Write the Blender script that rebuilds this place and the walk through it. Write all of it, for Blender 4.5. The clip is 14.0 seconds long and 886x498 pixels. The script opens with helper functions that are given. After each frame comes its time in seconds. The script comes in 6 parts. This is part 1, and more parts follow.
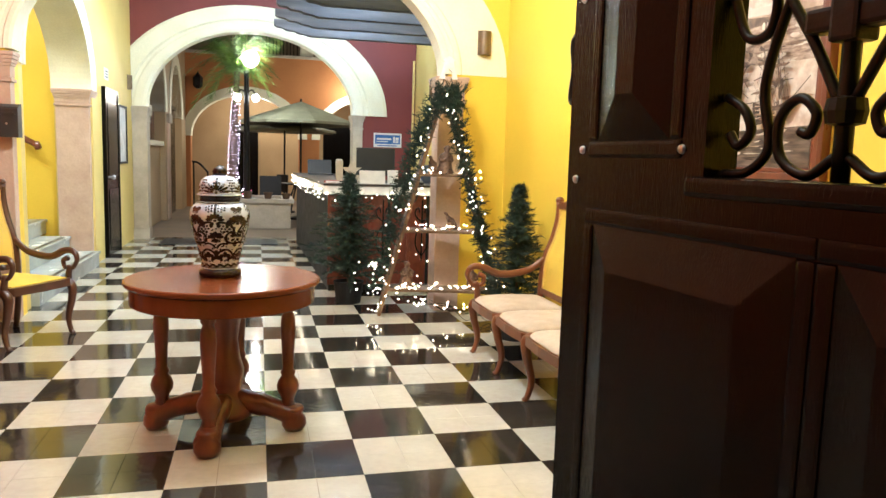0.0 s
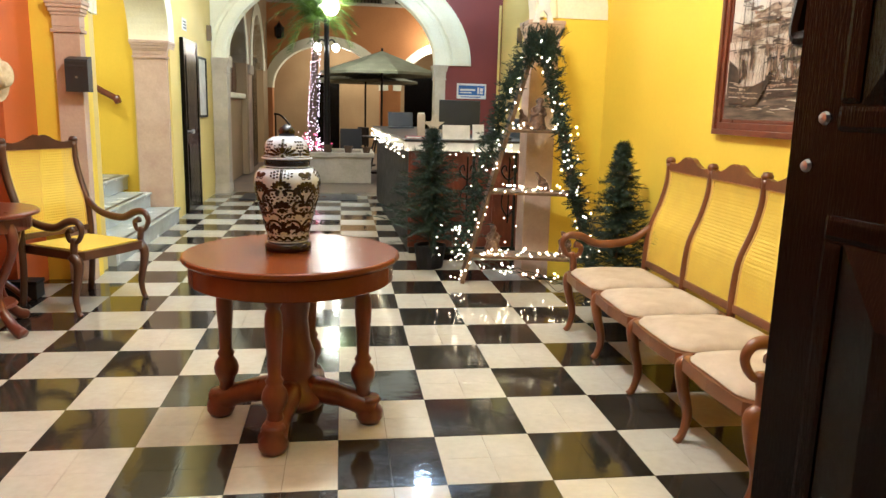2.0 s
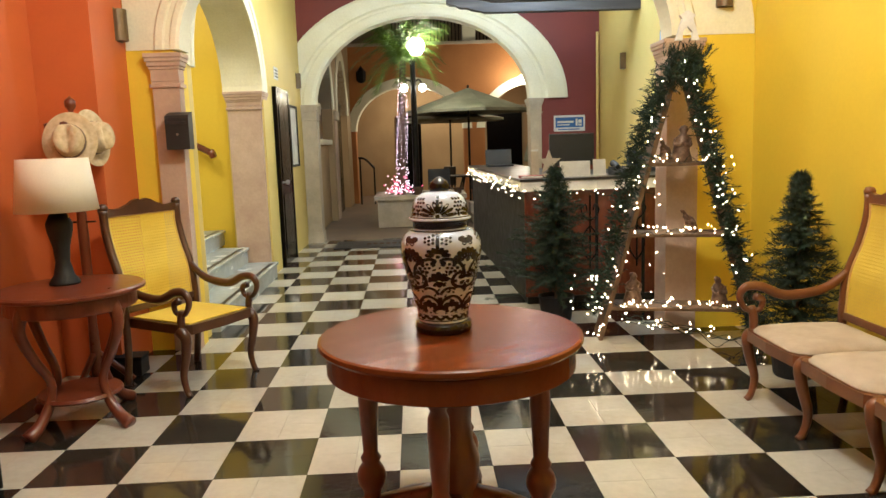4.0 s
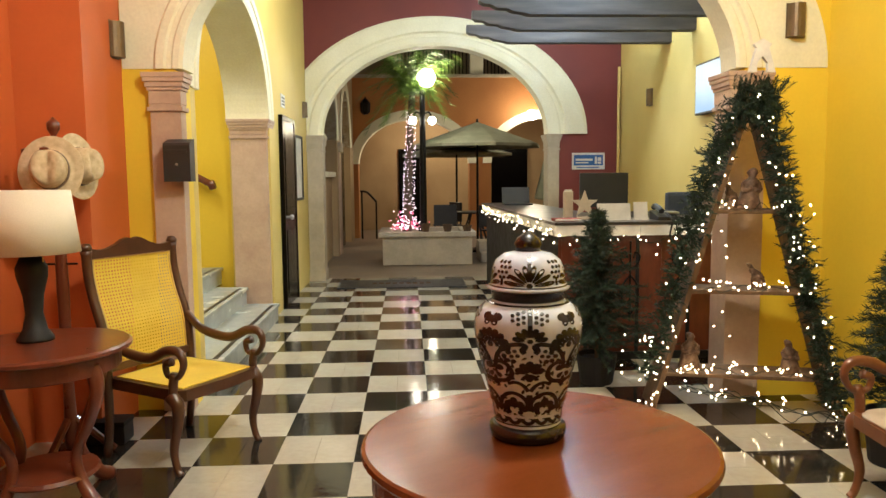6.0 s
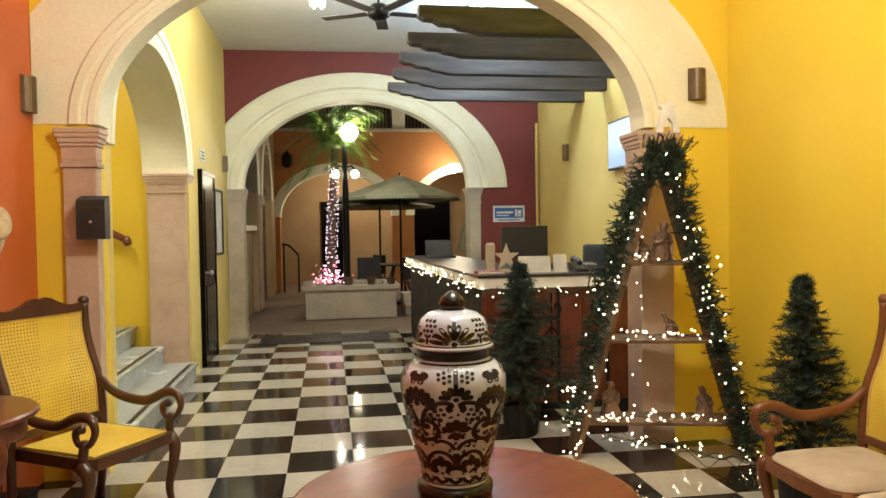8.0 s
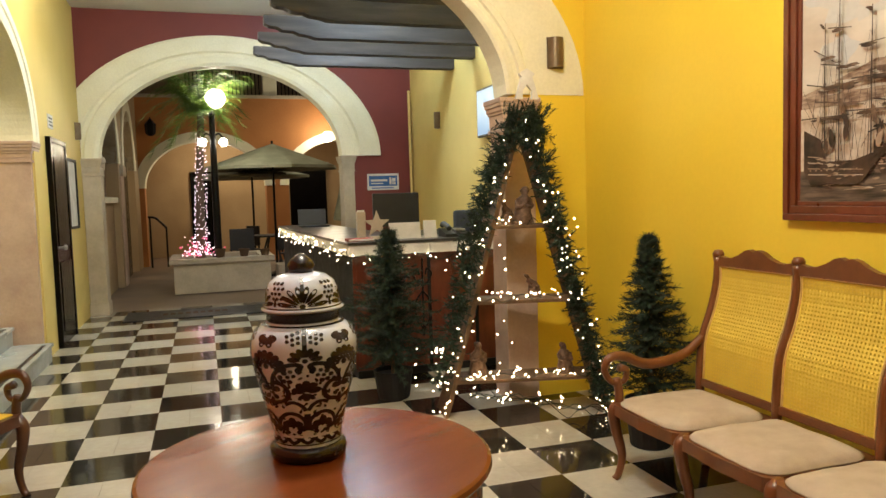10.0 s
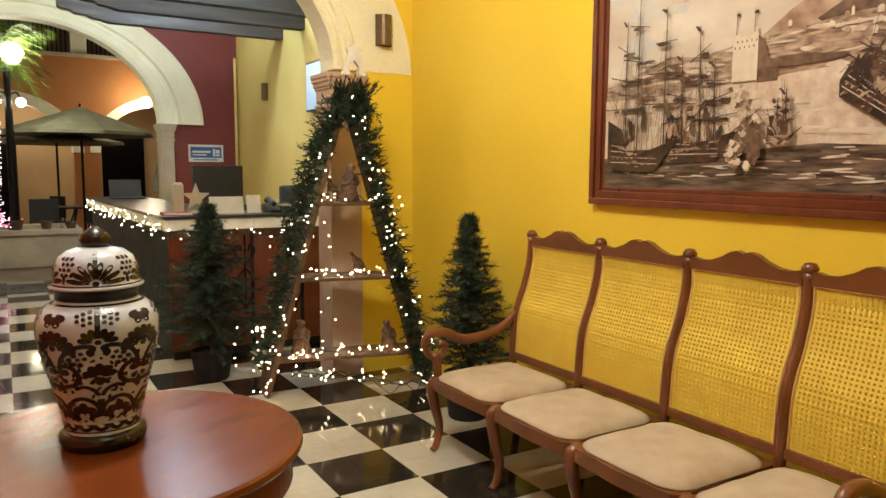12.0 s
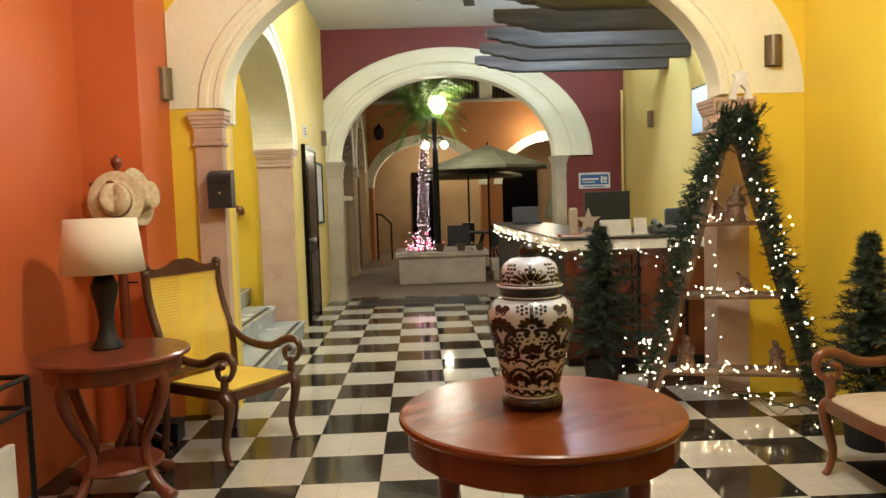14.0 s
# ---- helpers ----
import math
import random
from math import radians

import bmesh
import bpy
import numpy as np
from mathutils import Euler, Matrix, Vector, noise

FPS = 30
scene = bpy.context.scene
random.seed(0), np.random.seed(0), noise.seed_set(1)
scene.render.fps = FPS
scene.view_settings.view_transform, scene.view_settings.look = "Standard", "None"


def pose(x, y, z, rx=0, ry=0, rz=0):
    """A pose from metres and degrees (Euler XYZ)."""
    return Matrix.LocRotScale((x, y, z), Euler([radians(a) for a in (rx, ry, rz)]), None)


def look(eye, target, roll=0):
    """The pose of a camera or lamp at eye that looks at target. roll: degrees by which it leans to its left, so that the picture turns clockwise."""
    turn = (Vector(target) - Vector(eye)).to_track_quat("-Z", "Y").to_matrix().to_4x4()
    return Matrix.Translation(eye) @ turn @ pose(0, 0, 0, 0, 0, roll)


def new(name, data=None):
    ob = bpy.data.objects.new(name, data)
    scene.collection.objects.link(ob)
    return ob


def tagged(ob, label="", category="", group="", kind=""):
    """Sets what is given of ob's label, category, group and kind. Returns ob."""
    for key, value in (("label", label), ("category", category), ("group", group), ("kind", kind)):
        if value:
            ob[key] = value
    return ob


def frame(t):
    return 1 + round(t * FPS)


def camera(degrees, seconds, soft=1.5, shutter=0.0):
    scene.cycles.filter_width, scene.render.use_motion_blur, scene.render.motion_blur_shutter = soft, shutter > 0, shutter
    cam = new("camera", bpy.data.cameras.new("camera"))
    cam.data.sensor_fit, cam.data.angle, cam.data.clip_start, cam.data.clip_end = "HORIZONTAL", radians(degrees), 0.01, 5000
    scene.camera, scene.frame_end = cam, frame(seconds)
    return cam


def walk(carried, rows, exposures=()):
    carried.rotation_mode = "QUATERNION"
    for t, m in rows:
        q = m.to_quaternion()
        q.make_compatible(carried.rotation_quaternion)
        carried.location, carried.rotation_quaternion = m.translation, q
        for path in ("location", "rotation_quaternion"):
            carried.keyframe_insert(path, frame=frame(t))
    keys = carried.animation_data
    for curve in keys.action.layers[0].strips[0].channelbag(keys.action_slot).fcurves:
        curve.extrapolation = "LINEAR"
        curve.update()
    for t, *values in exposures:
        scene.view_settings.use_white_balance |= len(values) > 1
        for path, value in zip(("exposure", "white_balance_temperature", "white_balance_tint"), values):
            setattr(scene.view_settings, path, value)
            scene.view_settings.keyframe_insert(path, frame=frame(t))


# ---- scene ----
cam = camera(62.4, 14.0)
PATH = [
    (0, (0.769, -3.743, 1.33), (1.257, -1.818, 1.089), 1.7),
    (0.5, (0.793, -3.693, 1.309), (1.183, -1.753, 1.021), 1.3),
    (1, (0.855, -3.55, 1.31), (1.291, -1.651, 0.86), 1.2),
    (1.5, (0.806, -3.37, 1.309), (1.195, -1.436, 0.978), 0.9),
    (2, (0.815, -3.244, 1.357), (1.089, -1.299, 0.979), 1.5),
    (2.5, (0.796, -2.988, 1.373), (0.859, -1.004, 1.123), 0.6),
    (3, (0.785, -2.969, 1.39), (0.7, -0.997, 1.068), 1.0),
    (3.5, (0.597, -2.789, 1.379), (0.723, -0.802, 1.19), -1.5),
    (4, (0.508, -2.59, 1.384), (0.579, -0.611, 1.1), -1.9),
    (4.2, (0.485, -2.50, 1.388), (0.545, -0.514, 1.16), -2.9),
    (6.3, (0.282, -1.947, 1.415), (0.375, 0.043, 1.236), -0.3),
    (6.5, (0.294, -1.966, 1.411), (0.37, 0.026, 1.249), -0.7),
    (7, (0.281, -1.985, 1.435), (0.413, 0.008, 1.339), -1.9),
    (7.5, (0.292, -1.996, 1.443), (0.491, -0.007, 1.382), -1.5),
    (7.7, (0.282, -1.987, 1.442), (0.525, -0.003, 1.387), -1.2),
    (10, (0.361, -2.029, 1.416), (0.976, -0.132, 1.268), -1.7),
    (10.5, (0.397, -2.028, 1.420), (1.125, -0.171, 1.264), -1.9),
    (11, (0.409, -2.031, 1.422), (1.220, -0.209, 1.275), -1.7),
    (11.5, (0.411, -2.034, 1.420), (1.292, -0.247, 1.248), -0.4),
    (12, (0.406, -2.043, 1.413), (1.432, -0.339, 1.199), 0.3),
    (12.5, (0.408, -2.064, 1.427), (1.494, -0.395, 1.235), -0.2),
    (13, (0.399, -2.174, 1.425), (1.383, -0.447, 1.207), 0.0),
    (13.5, (0.34, -2.32, 1.402), (0.813, -0.391, 1.163), 0.3),
    (14, (0.249, -2.434, 1.417), (0.309, -0.439, 1.282), -1.8),
]
EXPOSURES = [(0.0, 0.83, 5450, 10), (1.2, 0.83, 5500, 10), (2.2, 0.5, 5650, 10), (3.0, 0.27, 5800, 10), (4.0, 0.2, 6200, 10), (7.7, 0.08, 6550, 10), (10.0, -0.05, 6700, 10), (13.2, -0.05, 6700, 10), (14.0, 0.05, 6400, 10)]
walk(cam, [(t, look(eye, target, roll)) for t, eye, target, roll in PATH], EXPOSURES)

# ---- world, lights ----
world = bpy.data.worlds.new("night")
scene.world = world
world.use_nodes = True
world.node_tree.nodes["Background"].inputs[0].default_value = (0.012, 0.016, 0.03, 1)
world.node_tree.nodes["Background"].inputs[1].default_value = 0.5


def area_lamp(name, x, y, z, sx, sy, power, colour, rx=0.0, ry=0.0, rz=0.0):
    d = bpy.data.lights.new(name, "AREA")
    d.shape, d.size, d.size_y, d.energy, d.color = "RECTANGLE", sx, sy, power, colour
    ob = new(name, d)
    ob.matrix_world = pose(x, y, z, rx, ry, rz)
    return ob


def point_lamp(name, x, y, z, power, colour, radius=0.1):
    d = bpy.data.lights.new(name, "POINT")
    d.energy, d.color, d.shadow_soft_size = power, colour, radius
    ob = new(name, d)
    ob.location = (x, y, z)
    return ob


WARM, COOL = (1.0, 0.94, 0.78), (0.62, 0.81, 1.0)
# Assumed warm ceiling light, out of view, and an added fill by the entrance.
point_lamp("unseen_lamp_front_room", 0.9, 0.1, 3.5, 190, WARM, 0.18)
point_lamp("fill_entrance", 0.6, -2.2, 3.5, 32, WARM, 0.14)
# Added point fill: cool to brighten the lobby ceiling, warm for its walls.
for gy in (4.2, 5.8):
    point_lamp("fill_reception_cool", 1.9, gy, 3.55, 78, COOL, 0.12)
point_lamp("fill_lobby_warm", 0.0, 5.0, 3.5, 54, (1.0, 0.94, 0.82), 0.12)
# Added area fill that brightens the stair; it has no fitting.
area_lamp("fill_stair", -2.2, 4.2, 3.6, 0.5, 0.5, 32, WARM)
point_lamp("lamp_garden_globe", 0.62, 10.3, 3.05, 230, (1.0, 0.93, 0.72), 0.13)
# Only the second stands by a globe; the other three are added fill.
for gx, gy, gz, gp in ((0.9, 16.8, 2.7, 90), (3.2, 14.7, 2.85, 45), (-2.4, 12.0, 3.0, 80), (4.3, 11.0, 3.4, 80)):
    point_lamp("lamp_courtyard_globe_and_fill", gx, gy, gz, gp, (1.0, 0.86, 0.6), 0.1)

# ---- materials ----


def mat(name, colour, rough=0.6, second=None, scale=6.0, fine=60.0, bump=0.0, metal=0.0, wear=0.25, emit=0.0, coat=0.0, per_object=0.0, per_island=0.0, stretch=(1, 1, 1), detail=6.0, grain=0.15):
    """A surface with colour variation at two scales, uneven gloss and fine relief."""
    m = bpy.data.materials.new(name)
    m.use_nodes = True
    n, l = m.node_tree.nodes, m.node_tree.links
    b = n["Principled BSDF"]
    b.inputs["Metallic"].default_value = metal
    b.inputs["Coat Weight"].default_value = coat
    second = second or tuple(c * (1 - wear) for c in colour)
    tc = n.new("ShaderNodeTexCoord")
    mp = n.new("ShaderNodeMapping")
    mp.inputs["Scale"].default_value = stretch
    l.new(tc.outputs["Object"], mp.inputs[0])
    big, small = n.new("ShaderNodeTexNoise"), n.new("ShaderNodeTexNoise")
    big.inputs["Scale"].default_value, big.inputs["Detail"].default_value = scale, detail
    small.inputs["Scale"].default_value, small.inputs["Detail"].default_value = fine, 3
    l.new(mp.outputs[0], big.inputs["Vector"])
    l.new(mp.outputs[0], small.inputs["Vector"])
    ramp = n.new("ShaderNodeValToRGB")
    ramp.color_ramp.elements[0].position, ramp.color_ramp.elements[1].position = 0.35, 0.68
    ramp.color_ramp.elements[0].color, ramp.color_ramp.elements[1].color = (*second, 1), (*colour, 1)
    l.new(big.outputs[0], ramp.inputs[0])
    mix = n.new("ShaderNodeMix")
    mix.data_type, mix.blend_type = "RGBA", "MULTIPLY"
    mix.inputs[0].default_value = grain
    l.new(ramp.outputs[0], mix.inputs[6])
    sr = n.new("ShaderNodeMapRange")
    sr.inputs[1].default_value, sr.inputs[2].default_value, sr.inputs[3].default_value, sr.inputs[4].default_value = 0.3, 0.7, 0.6, 1.15
    l.new(small.outputs[0], sr.inputs[0])
    l.new(sr.outputs[0], mix.inputs[7])
    out = mix.outputs[2]
    if per_object or per_island:
        if per_object:
            src = n.new("ShaderNodeObjectInfo").outputs["Random"]
        else:
            src = n.new("ShaderNodeNewGeometry").outputs["Random Per Island"]
        k = per_object or per_island
        vr = n.new("ShaderNodeMapRange")
        vr.inputs[3].default_value, vr.inputs[4].default_value = 1 - k, 1 + k
        l.new(src, vr.inputs[0])
        hm = n.new("ShaderNodeMix")
        hm.data_type, hm.blend_type = "RGBA", "MULTIPLY"
        hm.inputs[0].default_value = 1.0
        l.new(out, hm.inputs[6])
        l.new(vr.outputs[0], hm.inputs[7])
        out = hm.outputs[2]
    l.new(out, b.inputs["Base Color"])
    rr = n.new("ShaderNodeMapRange")
    rr.inputs[3].default_value, rr.inputs[4].default_value = max(0.02, rough * 0.75), min(1, rough * 1.3)
    l.new(big.outputs[0], rr.inputs[0])
    l.new(rr.outputs[0], b.inputs["Roughness"])
    if bump:
        bp = n.new("ShaderNodeBump")
        bp.inputs["Strength"].default_value, bp.inputs["Distance"].default_value = 0.6, bump
        add = n.new("ShaderNodeMath")
        l.new(big.outputs[0], add.inputs[0])
        l.new(small.outputs[0], add.inputs[1])
        l.new(add.outputs[0], bp.inputs["Height"])
        l.new(bp.outputs[0], b.inputs["Normal"])
    if emit:
        b.inputs["Emission Color"].default_value = (*colour, 1)
        b.inputs["Emission Strength"].default_value = emit
    return m


M_YELLOW = mat("yellow_plaster", (0.86, 0.63, 0.055), 0.5, (0.83, 0.59, 0.048), 1.2, 45, 0.0006, grain=0.05)
M_PALE = mat("pale_yellow_plaster", (0.74, 0.58, 0.20), 0.6, (0.66, 0.50, 0.15), 1.2, 45, 0.0006, grain=0.05)
M_ORANGE = mat("orange_plaster", (0.62, 0.15, 0.04), 0.5, (0.53, 0.115, 0.032), 1.2, 45, 0.0006, grain=0.05)
M_MAROON = mat("maroon_plaster", (0.20, 0.035, 0.03), 0.55, (0.16, 0.026, 0.024), 1.2, 45, 0.0006, grain=0.05)
M_CREAM = mat("cream_plaster", (0.88, 0.86, 0.69), 0.6, (0.82, 0.79, 0.60), 3, 50, 0.002)
M_WHITE = mat("white_ceiling_paint", (0.80, 0.82, 0.84), 0.7, (0.74, 0.77, 0.80), 2, 50, 0.002)
M_STONE = mat("pink_limestone", (0.60, 0.45, 0.35), 0.7, (0.48, 0.33, 0.25), 4, 40, 0.004)
M_PALESTONE = mat("pale_limestone", (0.55, 0.48, 0.38), 0.75, (0.42, 0.36, 0.28), 4, 35, 0.005)
M_TREAD = mat("grey_marble_tread", (0.50, 0.54, 0.53), 0.25, (0.40, 0.44, 0.43), 4, 30, 0.001)
M_WTILE = mat("white_tile", (0.55, 0.53, 0.46), 0.07, (0.49, 0.455, 0.38), 3.5, 30, 0.0006, per_object=0.07)
M_BTILE = mat("black_tile", (0.016, 0.014, 0.012), 0.07, (0.04, 0.034, 0.027), 4, 30, 0.0006, per_object=0.25)
M_GROUT = mat("grey_grout", (0.20, 0.17, 0.14), 0.9, None, 10, 80, 0.002)
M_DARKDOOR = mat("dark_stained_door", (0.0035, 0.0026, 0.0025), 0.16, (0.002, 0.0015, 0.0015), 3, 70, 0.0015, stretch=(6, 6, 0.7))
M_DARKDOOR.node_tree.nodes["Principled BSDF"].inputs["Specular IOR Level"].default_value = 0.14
M_IRON = mat("wrought_iron", (0.016, 0.014, 0.013), 0.4, None, 20, 90, 0.001, metal=0.7)
M_TABLE = mat("red_brown_varnished_wood", (0.17, 0.043, 0.012), 0.22, (0.135, 0.033, 0.009), 3, 60, 0.0004, stretch=(1, 4, 1))
M_TABLE.node_tree.nodes["Principled BSDF"].inputs["Specular IOR Level"].default_value = 0.25
M_REDWOOD = mat("dark_red_wood", (0.17, 0.04, 0.018), 0.3, (0.11, 0.025, 0.012), 5, 60, 0.0008, stretch=(3, 3, 1), coat=0.2)
M_CHAIRWOOD = mat("brown_chair_wood", (0.20, 0.068, 0.022), 0.32, (0.13, 0.04, 0.013), 6, 70, 0.0008, coat=0.2)
M_DARKCHAIR = mat("dark_brown_chair_wood", (0.10, 0.036, 0.016), 0.32, (0.06, 0.022, 0.01), 6, 70, 0.0008, coat=0.2)
M_CANE = mat("woven_cane", (0.85, 0.63, 0.085), 0.55, (0.78, 0.55, 0.07), 8, 120, 0.0006)
M_EDGING = mat("pale_rattan", (0.70, 0.47, 0.16), 0.5, (0.58, 0.36, 0.11), 20, 120)
M_CUSHION = mat("beige_cushion_cloth", (0.56, 0.47, 0.36), 0.9, (0.45, 0.36, 0.27), 9, 250, 0.003)
M_BLACK = mat("black_lacquer", (0.006, 0.006, 0.006), 0.6, None, 10, 60)
M_PLASTIC = mat("black_plastic", (0.02, 0.02, 0.022), 0.45, None, 10, 60)
M_BEAM = mat("weathered_dark_beam", (0.085, 0.075, 0.07), 0.6, (0.035, 0.03, 0.03), 3, 40, 0.006, stretch=(0.6, 5, 5))
M_NEEDLE = mat("green_needles", (0.020, 0.046, 0.026), 0.6, (0.010, 0.024, 0.014), 12, 90, per_island=0.5)
M_MAT = mat("dark_brown_mat", (0.035, 0.026, 0.02), 0.9, None, 20, 200, 0.003)
M_BARK = mat("brown_bark", (0.12, 0.07, 0.04), 0.85, None, 12, 60, 0.004)
M_PLANK = mat("rough_brown_plank", (0.17, 0.095, 0.045), 0.7, (0.09, 0.05, 0.024), 4, 50, 0.003, stretch=(5, 5, 0.6))
M_BULB = mat("warm_bulb", (1.0, 0.80, 0.48), 0.3, emit=40)
M_PINKBULB = mat("pink_white_bulb", (1.0, 0.72, 0.80), 0.3, emit=7)
M_REDBULB = mat("red_bulb", (1.0, 0.10, 0.22), 0.3, emit=2.2)
M_GLOBE = mat("lit_glass_globe", (1.0, 0.93, 0.75), 0.3, emit=22)
M_WIRE = mat("dark_green_wire", (0.01, 0.018, 0.01), 0.5)
M_SHADE = mat("white_linen_shade", (0.82, 0.77, 0.66), 0.9, (0.78, 0.72, 0.60), 3, 220, 0.0006)
M_STRAW = mat("straw", (0.68, 0.55, 0.37), 0.85, (0.52, 0.40, 0.24), 30, 220, 0.003)
M_PAPER = mat("white_paper", (0.80, 0.79, 0.76), 0.7)
M_STEEL = mat("brushed_steel", (0.55, 0.55, 0.55), 0.3, metal=1.0)
M_BRASS = mat("brass", (0.55, 0.38, 0.14), 0.3, metal=1.0)
M_CANVAS = mat("grey_green_canvas", (0.30, 0.30, 0.21), 0.9, (0.22, 0.22, 0.15), 5, 150, 0.002)
M_COURT = mat("brown_paving", (0.25, 0.19, 0.14), 0.55, (0.17, 0.12, 0.09), 2.5, 30, 0.004)
M_CERAMIC_W = mat("white_glaze", (0.52, 0.57, 0.70), 0.15, (0.45, 0.49, 0.60), 10, 60, coat=0.4)
M_CERAMIC_K = mat("dark_brown_glaze", (0.012, 0.006, 0.008), 0.25, None, 10, 60, coat=0.1)
M_LEAF = mat("palm_leaf", (0.19, 0.30, 0.05), 0.5, (0.10, 0.17, 0.03), 5, 60, per_island=0.4)
M_POT = mat("black_pot", (0.008, 0.008, 0.009), 0.85)
M_BROWNFIG = mat("painted_clay_brown", (0.07, 0.034, 0.018), 0.6, (0.16, 0.09, 0.05), 38, 120)
M_PALEFIG = mat("painted_clay_pale", (0.5, 0.40, 0.30), 0.6, None, 25, 90)
M_SCONCE = mat("bronze_brown_sconce", (0.20, 0.14, 0.08), 0.4, None, 12, 60, 0.001, metal=0.5)
M_BLUE = mat("blue_sign_print", (0.03, 0.14, 0.42), 0.4)
M_SCREEN = mat("lit_screen", (0.02, 0.025, 0.03), 0.3, emit=0.75)
M_SCREEN.node_tree.nodes["Principled BSDF"].inputs["Emission Color"].default_value = (0.30, 0.58, 0.92, 1)
M_DARKSCREEN = mat("dark_screen", (0.01, 0.01, 0.012), 0.2)

# ---- building helpers ----


def part(name, bm, material, parent=None, label="", smooth=False):
    bmesh.ops.recalc_face_normals(bm, faces=bm.faces)
    me = bpy.data.meshes.new(name)
    bm.to_mesh(me)
    bm.free()
    me.materials.append(material)
    if smooth:
        me.polygons.foreach_set("use_smooth", [True] * len(me.polygons))
    ob = new(name, me)
    ob.parent = parent
    if label:
        ob["label"] = label
    return ob


def thing(name, m, label, category, group="", kind=""):
    ob = new(name)
    ob.empty_display_size = 0.1
    ob.matrix_world = m
    return tagged(ob, label, category, group, kind)


def box(bm, x0, y0, z0, x1, y1, z1, bevel=0.0, m=None):
    vs = [bm.verts.new((x, y, z)) for z in (z0, z1) for x, y in ((x0, y0), (x1, y0), (x1, y1), (x0, y1))]
    fs = [bm.faces.new([vs[i] for i in q]) for q in ((3, 2, 1, 0), (4, 5, 6, 7), (0, 1, 5, 4), (1, 2, 6, 5), (2, 3, 7, 6), (3, 0, 4, 7))]
    if bevel:
        es = list({e for f in fs for e in f.edges})
        r = bmesh.ops.bevel(bm, geom=es, offset=bevel, segments=2, affect="EDGES", profile=0.6)
        vs = list({v for f in r["faces"] for v in f.verts} | {v for v in vs if v.is_valid})
    if m is not None:
        bmesh.ops.transform(bm, matrix=m, verts=[v for v in vs if v.is_valid])
    return bm


def abox(*a, **k):
    return box(bmesh.new(), *a, **k)


def prism(pts, lift, depth):
    """A flat outline, pulled out along an axis. lift(u, v, d) gives the place."""
    bm = bmesh.new()
    a = [bm.verts.new(lift(u, v, 0)) for u, v in pts]
    b = [bm.verts.new(lift(u, v, depth)) for u, v in pts]
    n = len(pts)
    fa, fb = bm.faces.new(a), bm.faces.new(list(reversed(b)))
    for i in range(n):
        bm.faces.new((a[i], b[i], b[(i + 1) % n], a[(i + 1) % n]))
    bm.normal_update()
    bmesh.ops.triangulate(bm, faces=[fa, fb])
    return bm


def lathe(profile, segs=32, bm=None, m=None):
    bm = bm or bmesh.new()
    rings, made = [], []
    for r, z in profile:
        ring = [bm.verts.new((r * math.cos(2 * math.pi * k / segs), r * math.sin(2 * math.pi * k / segs), z)) for k in range(segs)] if r > 1e-5 else [bm.verts.new((0, 0, z))]
        rings.append(ring)
        made += ring
    for a, b in zip(rings, rings[1:]):
        for k in range(segs):
            q = (k + 1) % segs
            if len(a) == 1 and len(b) == 1:
                continue
            if len(a) == 1:
                bm.faces.new((a[0], b[k], b[q]))
            elif len(b) == 1:
                bm.faces.new((a[k], a[q], b[0]))
            else:
                bm.faces.new((a[k], a[q], b[q], b[k]))
    for ring in (rings[0], rings[-1]):
        if len(ring) > 2:
            bm.faces.new(ring)
    if m is not None:
        bmesh.ops.transform(bm, matrix=m, verts=made)
    return bm


def tube(points, radius, segs=8, bm=None, flat=1.0):
    """A rod along points; radius may be a list; flat squeezes it along its second axis."""
    bm = bm or bmesh.new()
    pts = [Vector(p) for p in points]
    rad = radius if isinstance(radius, (list, tuple)) else [radius] * len(pts)
    rings, up = [], None
    for i, p in enumerate(pts):
        d = (pts[min(i + 1, len(pts) - 1)] - pts[max(i - 1, 0)]).normalized()
        if up is None:
            up = d.orthogonal().normalized() if abs(d.z) > 0.95 else Vector((0, 0, 1))
        side = d.cross(up)
        side = side.normalized() if side.length > 1e-4 else d.orthogonal().normalized()
        up = side.cross(d).normalized()
        rings.append([bm.verts.new(p + rad[i] * (math.cos(2 * math.pi * k / segs) * side + flat * math.sin(2 * math.pi * k / segs) * up)) for k in range(segs)])
    for a, b in zip(rings, rings[1:]):
        for k in range(segs):
            q = (k + 1) % segs
            bm.faces.new((a[k], a[q], b[q], b[k]))
    bm.faces.new(rings[0])
    bm.faces.new(list(reversed(rings[-1])))
    return bm


def curve_points(ctrl, n=8):
    """A smooth line through control points."""
    c = [Vector(p) for p in ctrl]
    c = [2 * c[0] - c[1]] + c + [2 * c[-1] - c[-2]]
    out = []
    for i in range(1, len(c) - 2):
        for k in range(n):
            t = k / n
            out.append(0.5 * (2 * c[i] + (c[i + 1] - c[i - 1]) * t + (2 * c[i - 1] - 5 * c[i] + 4 * c[i + 1] - c[i + 2]) * t * t + (3 * c[i] - c[i - 1] - 3 * c[i + 1] + c[i + 2]) * t ** 3))
    out.append(c[-2])
    return out


def ellipse(cx, cz, a, b, n=40, t0=0.0, t1=math.pi):
    return [(cx + a * math.cos(t0 + (t1 - t0) * k / n), cz + b * math.sin(t0 + (t1 - t0) * k / n)) for k in range(n + 1)]


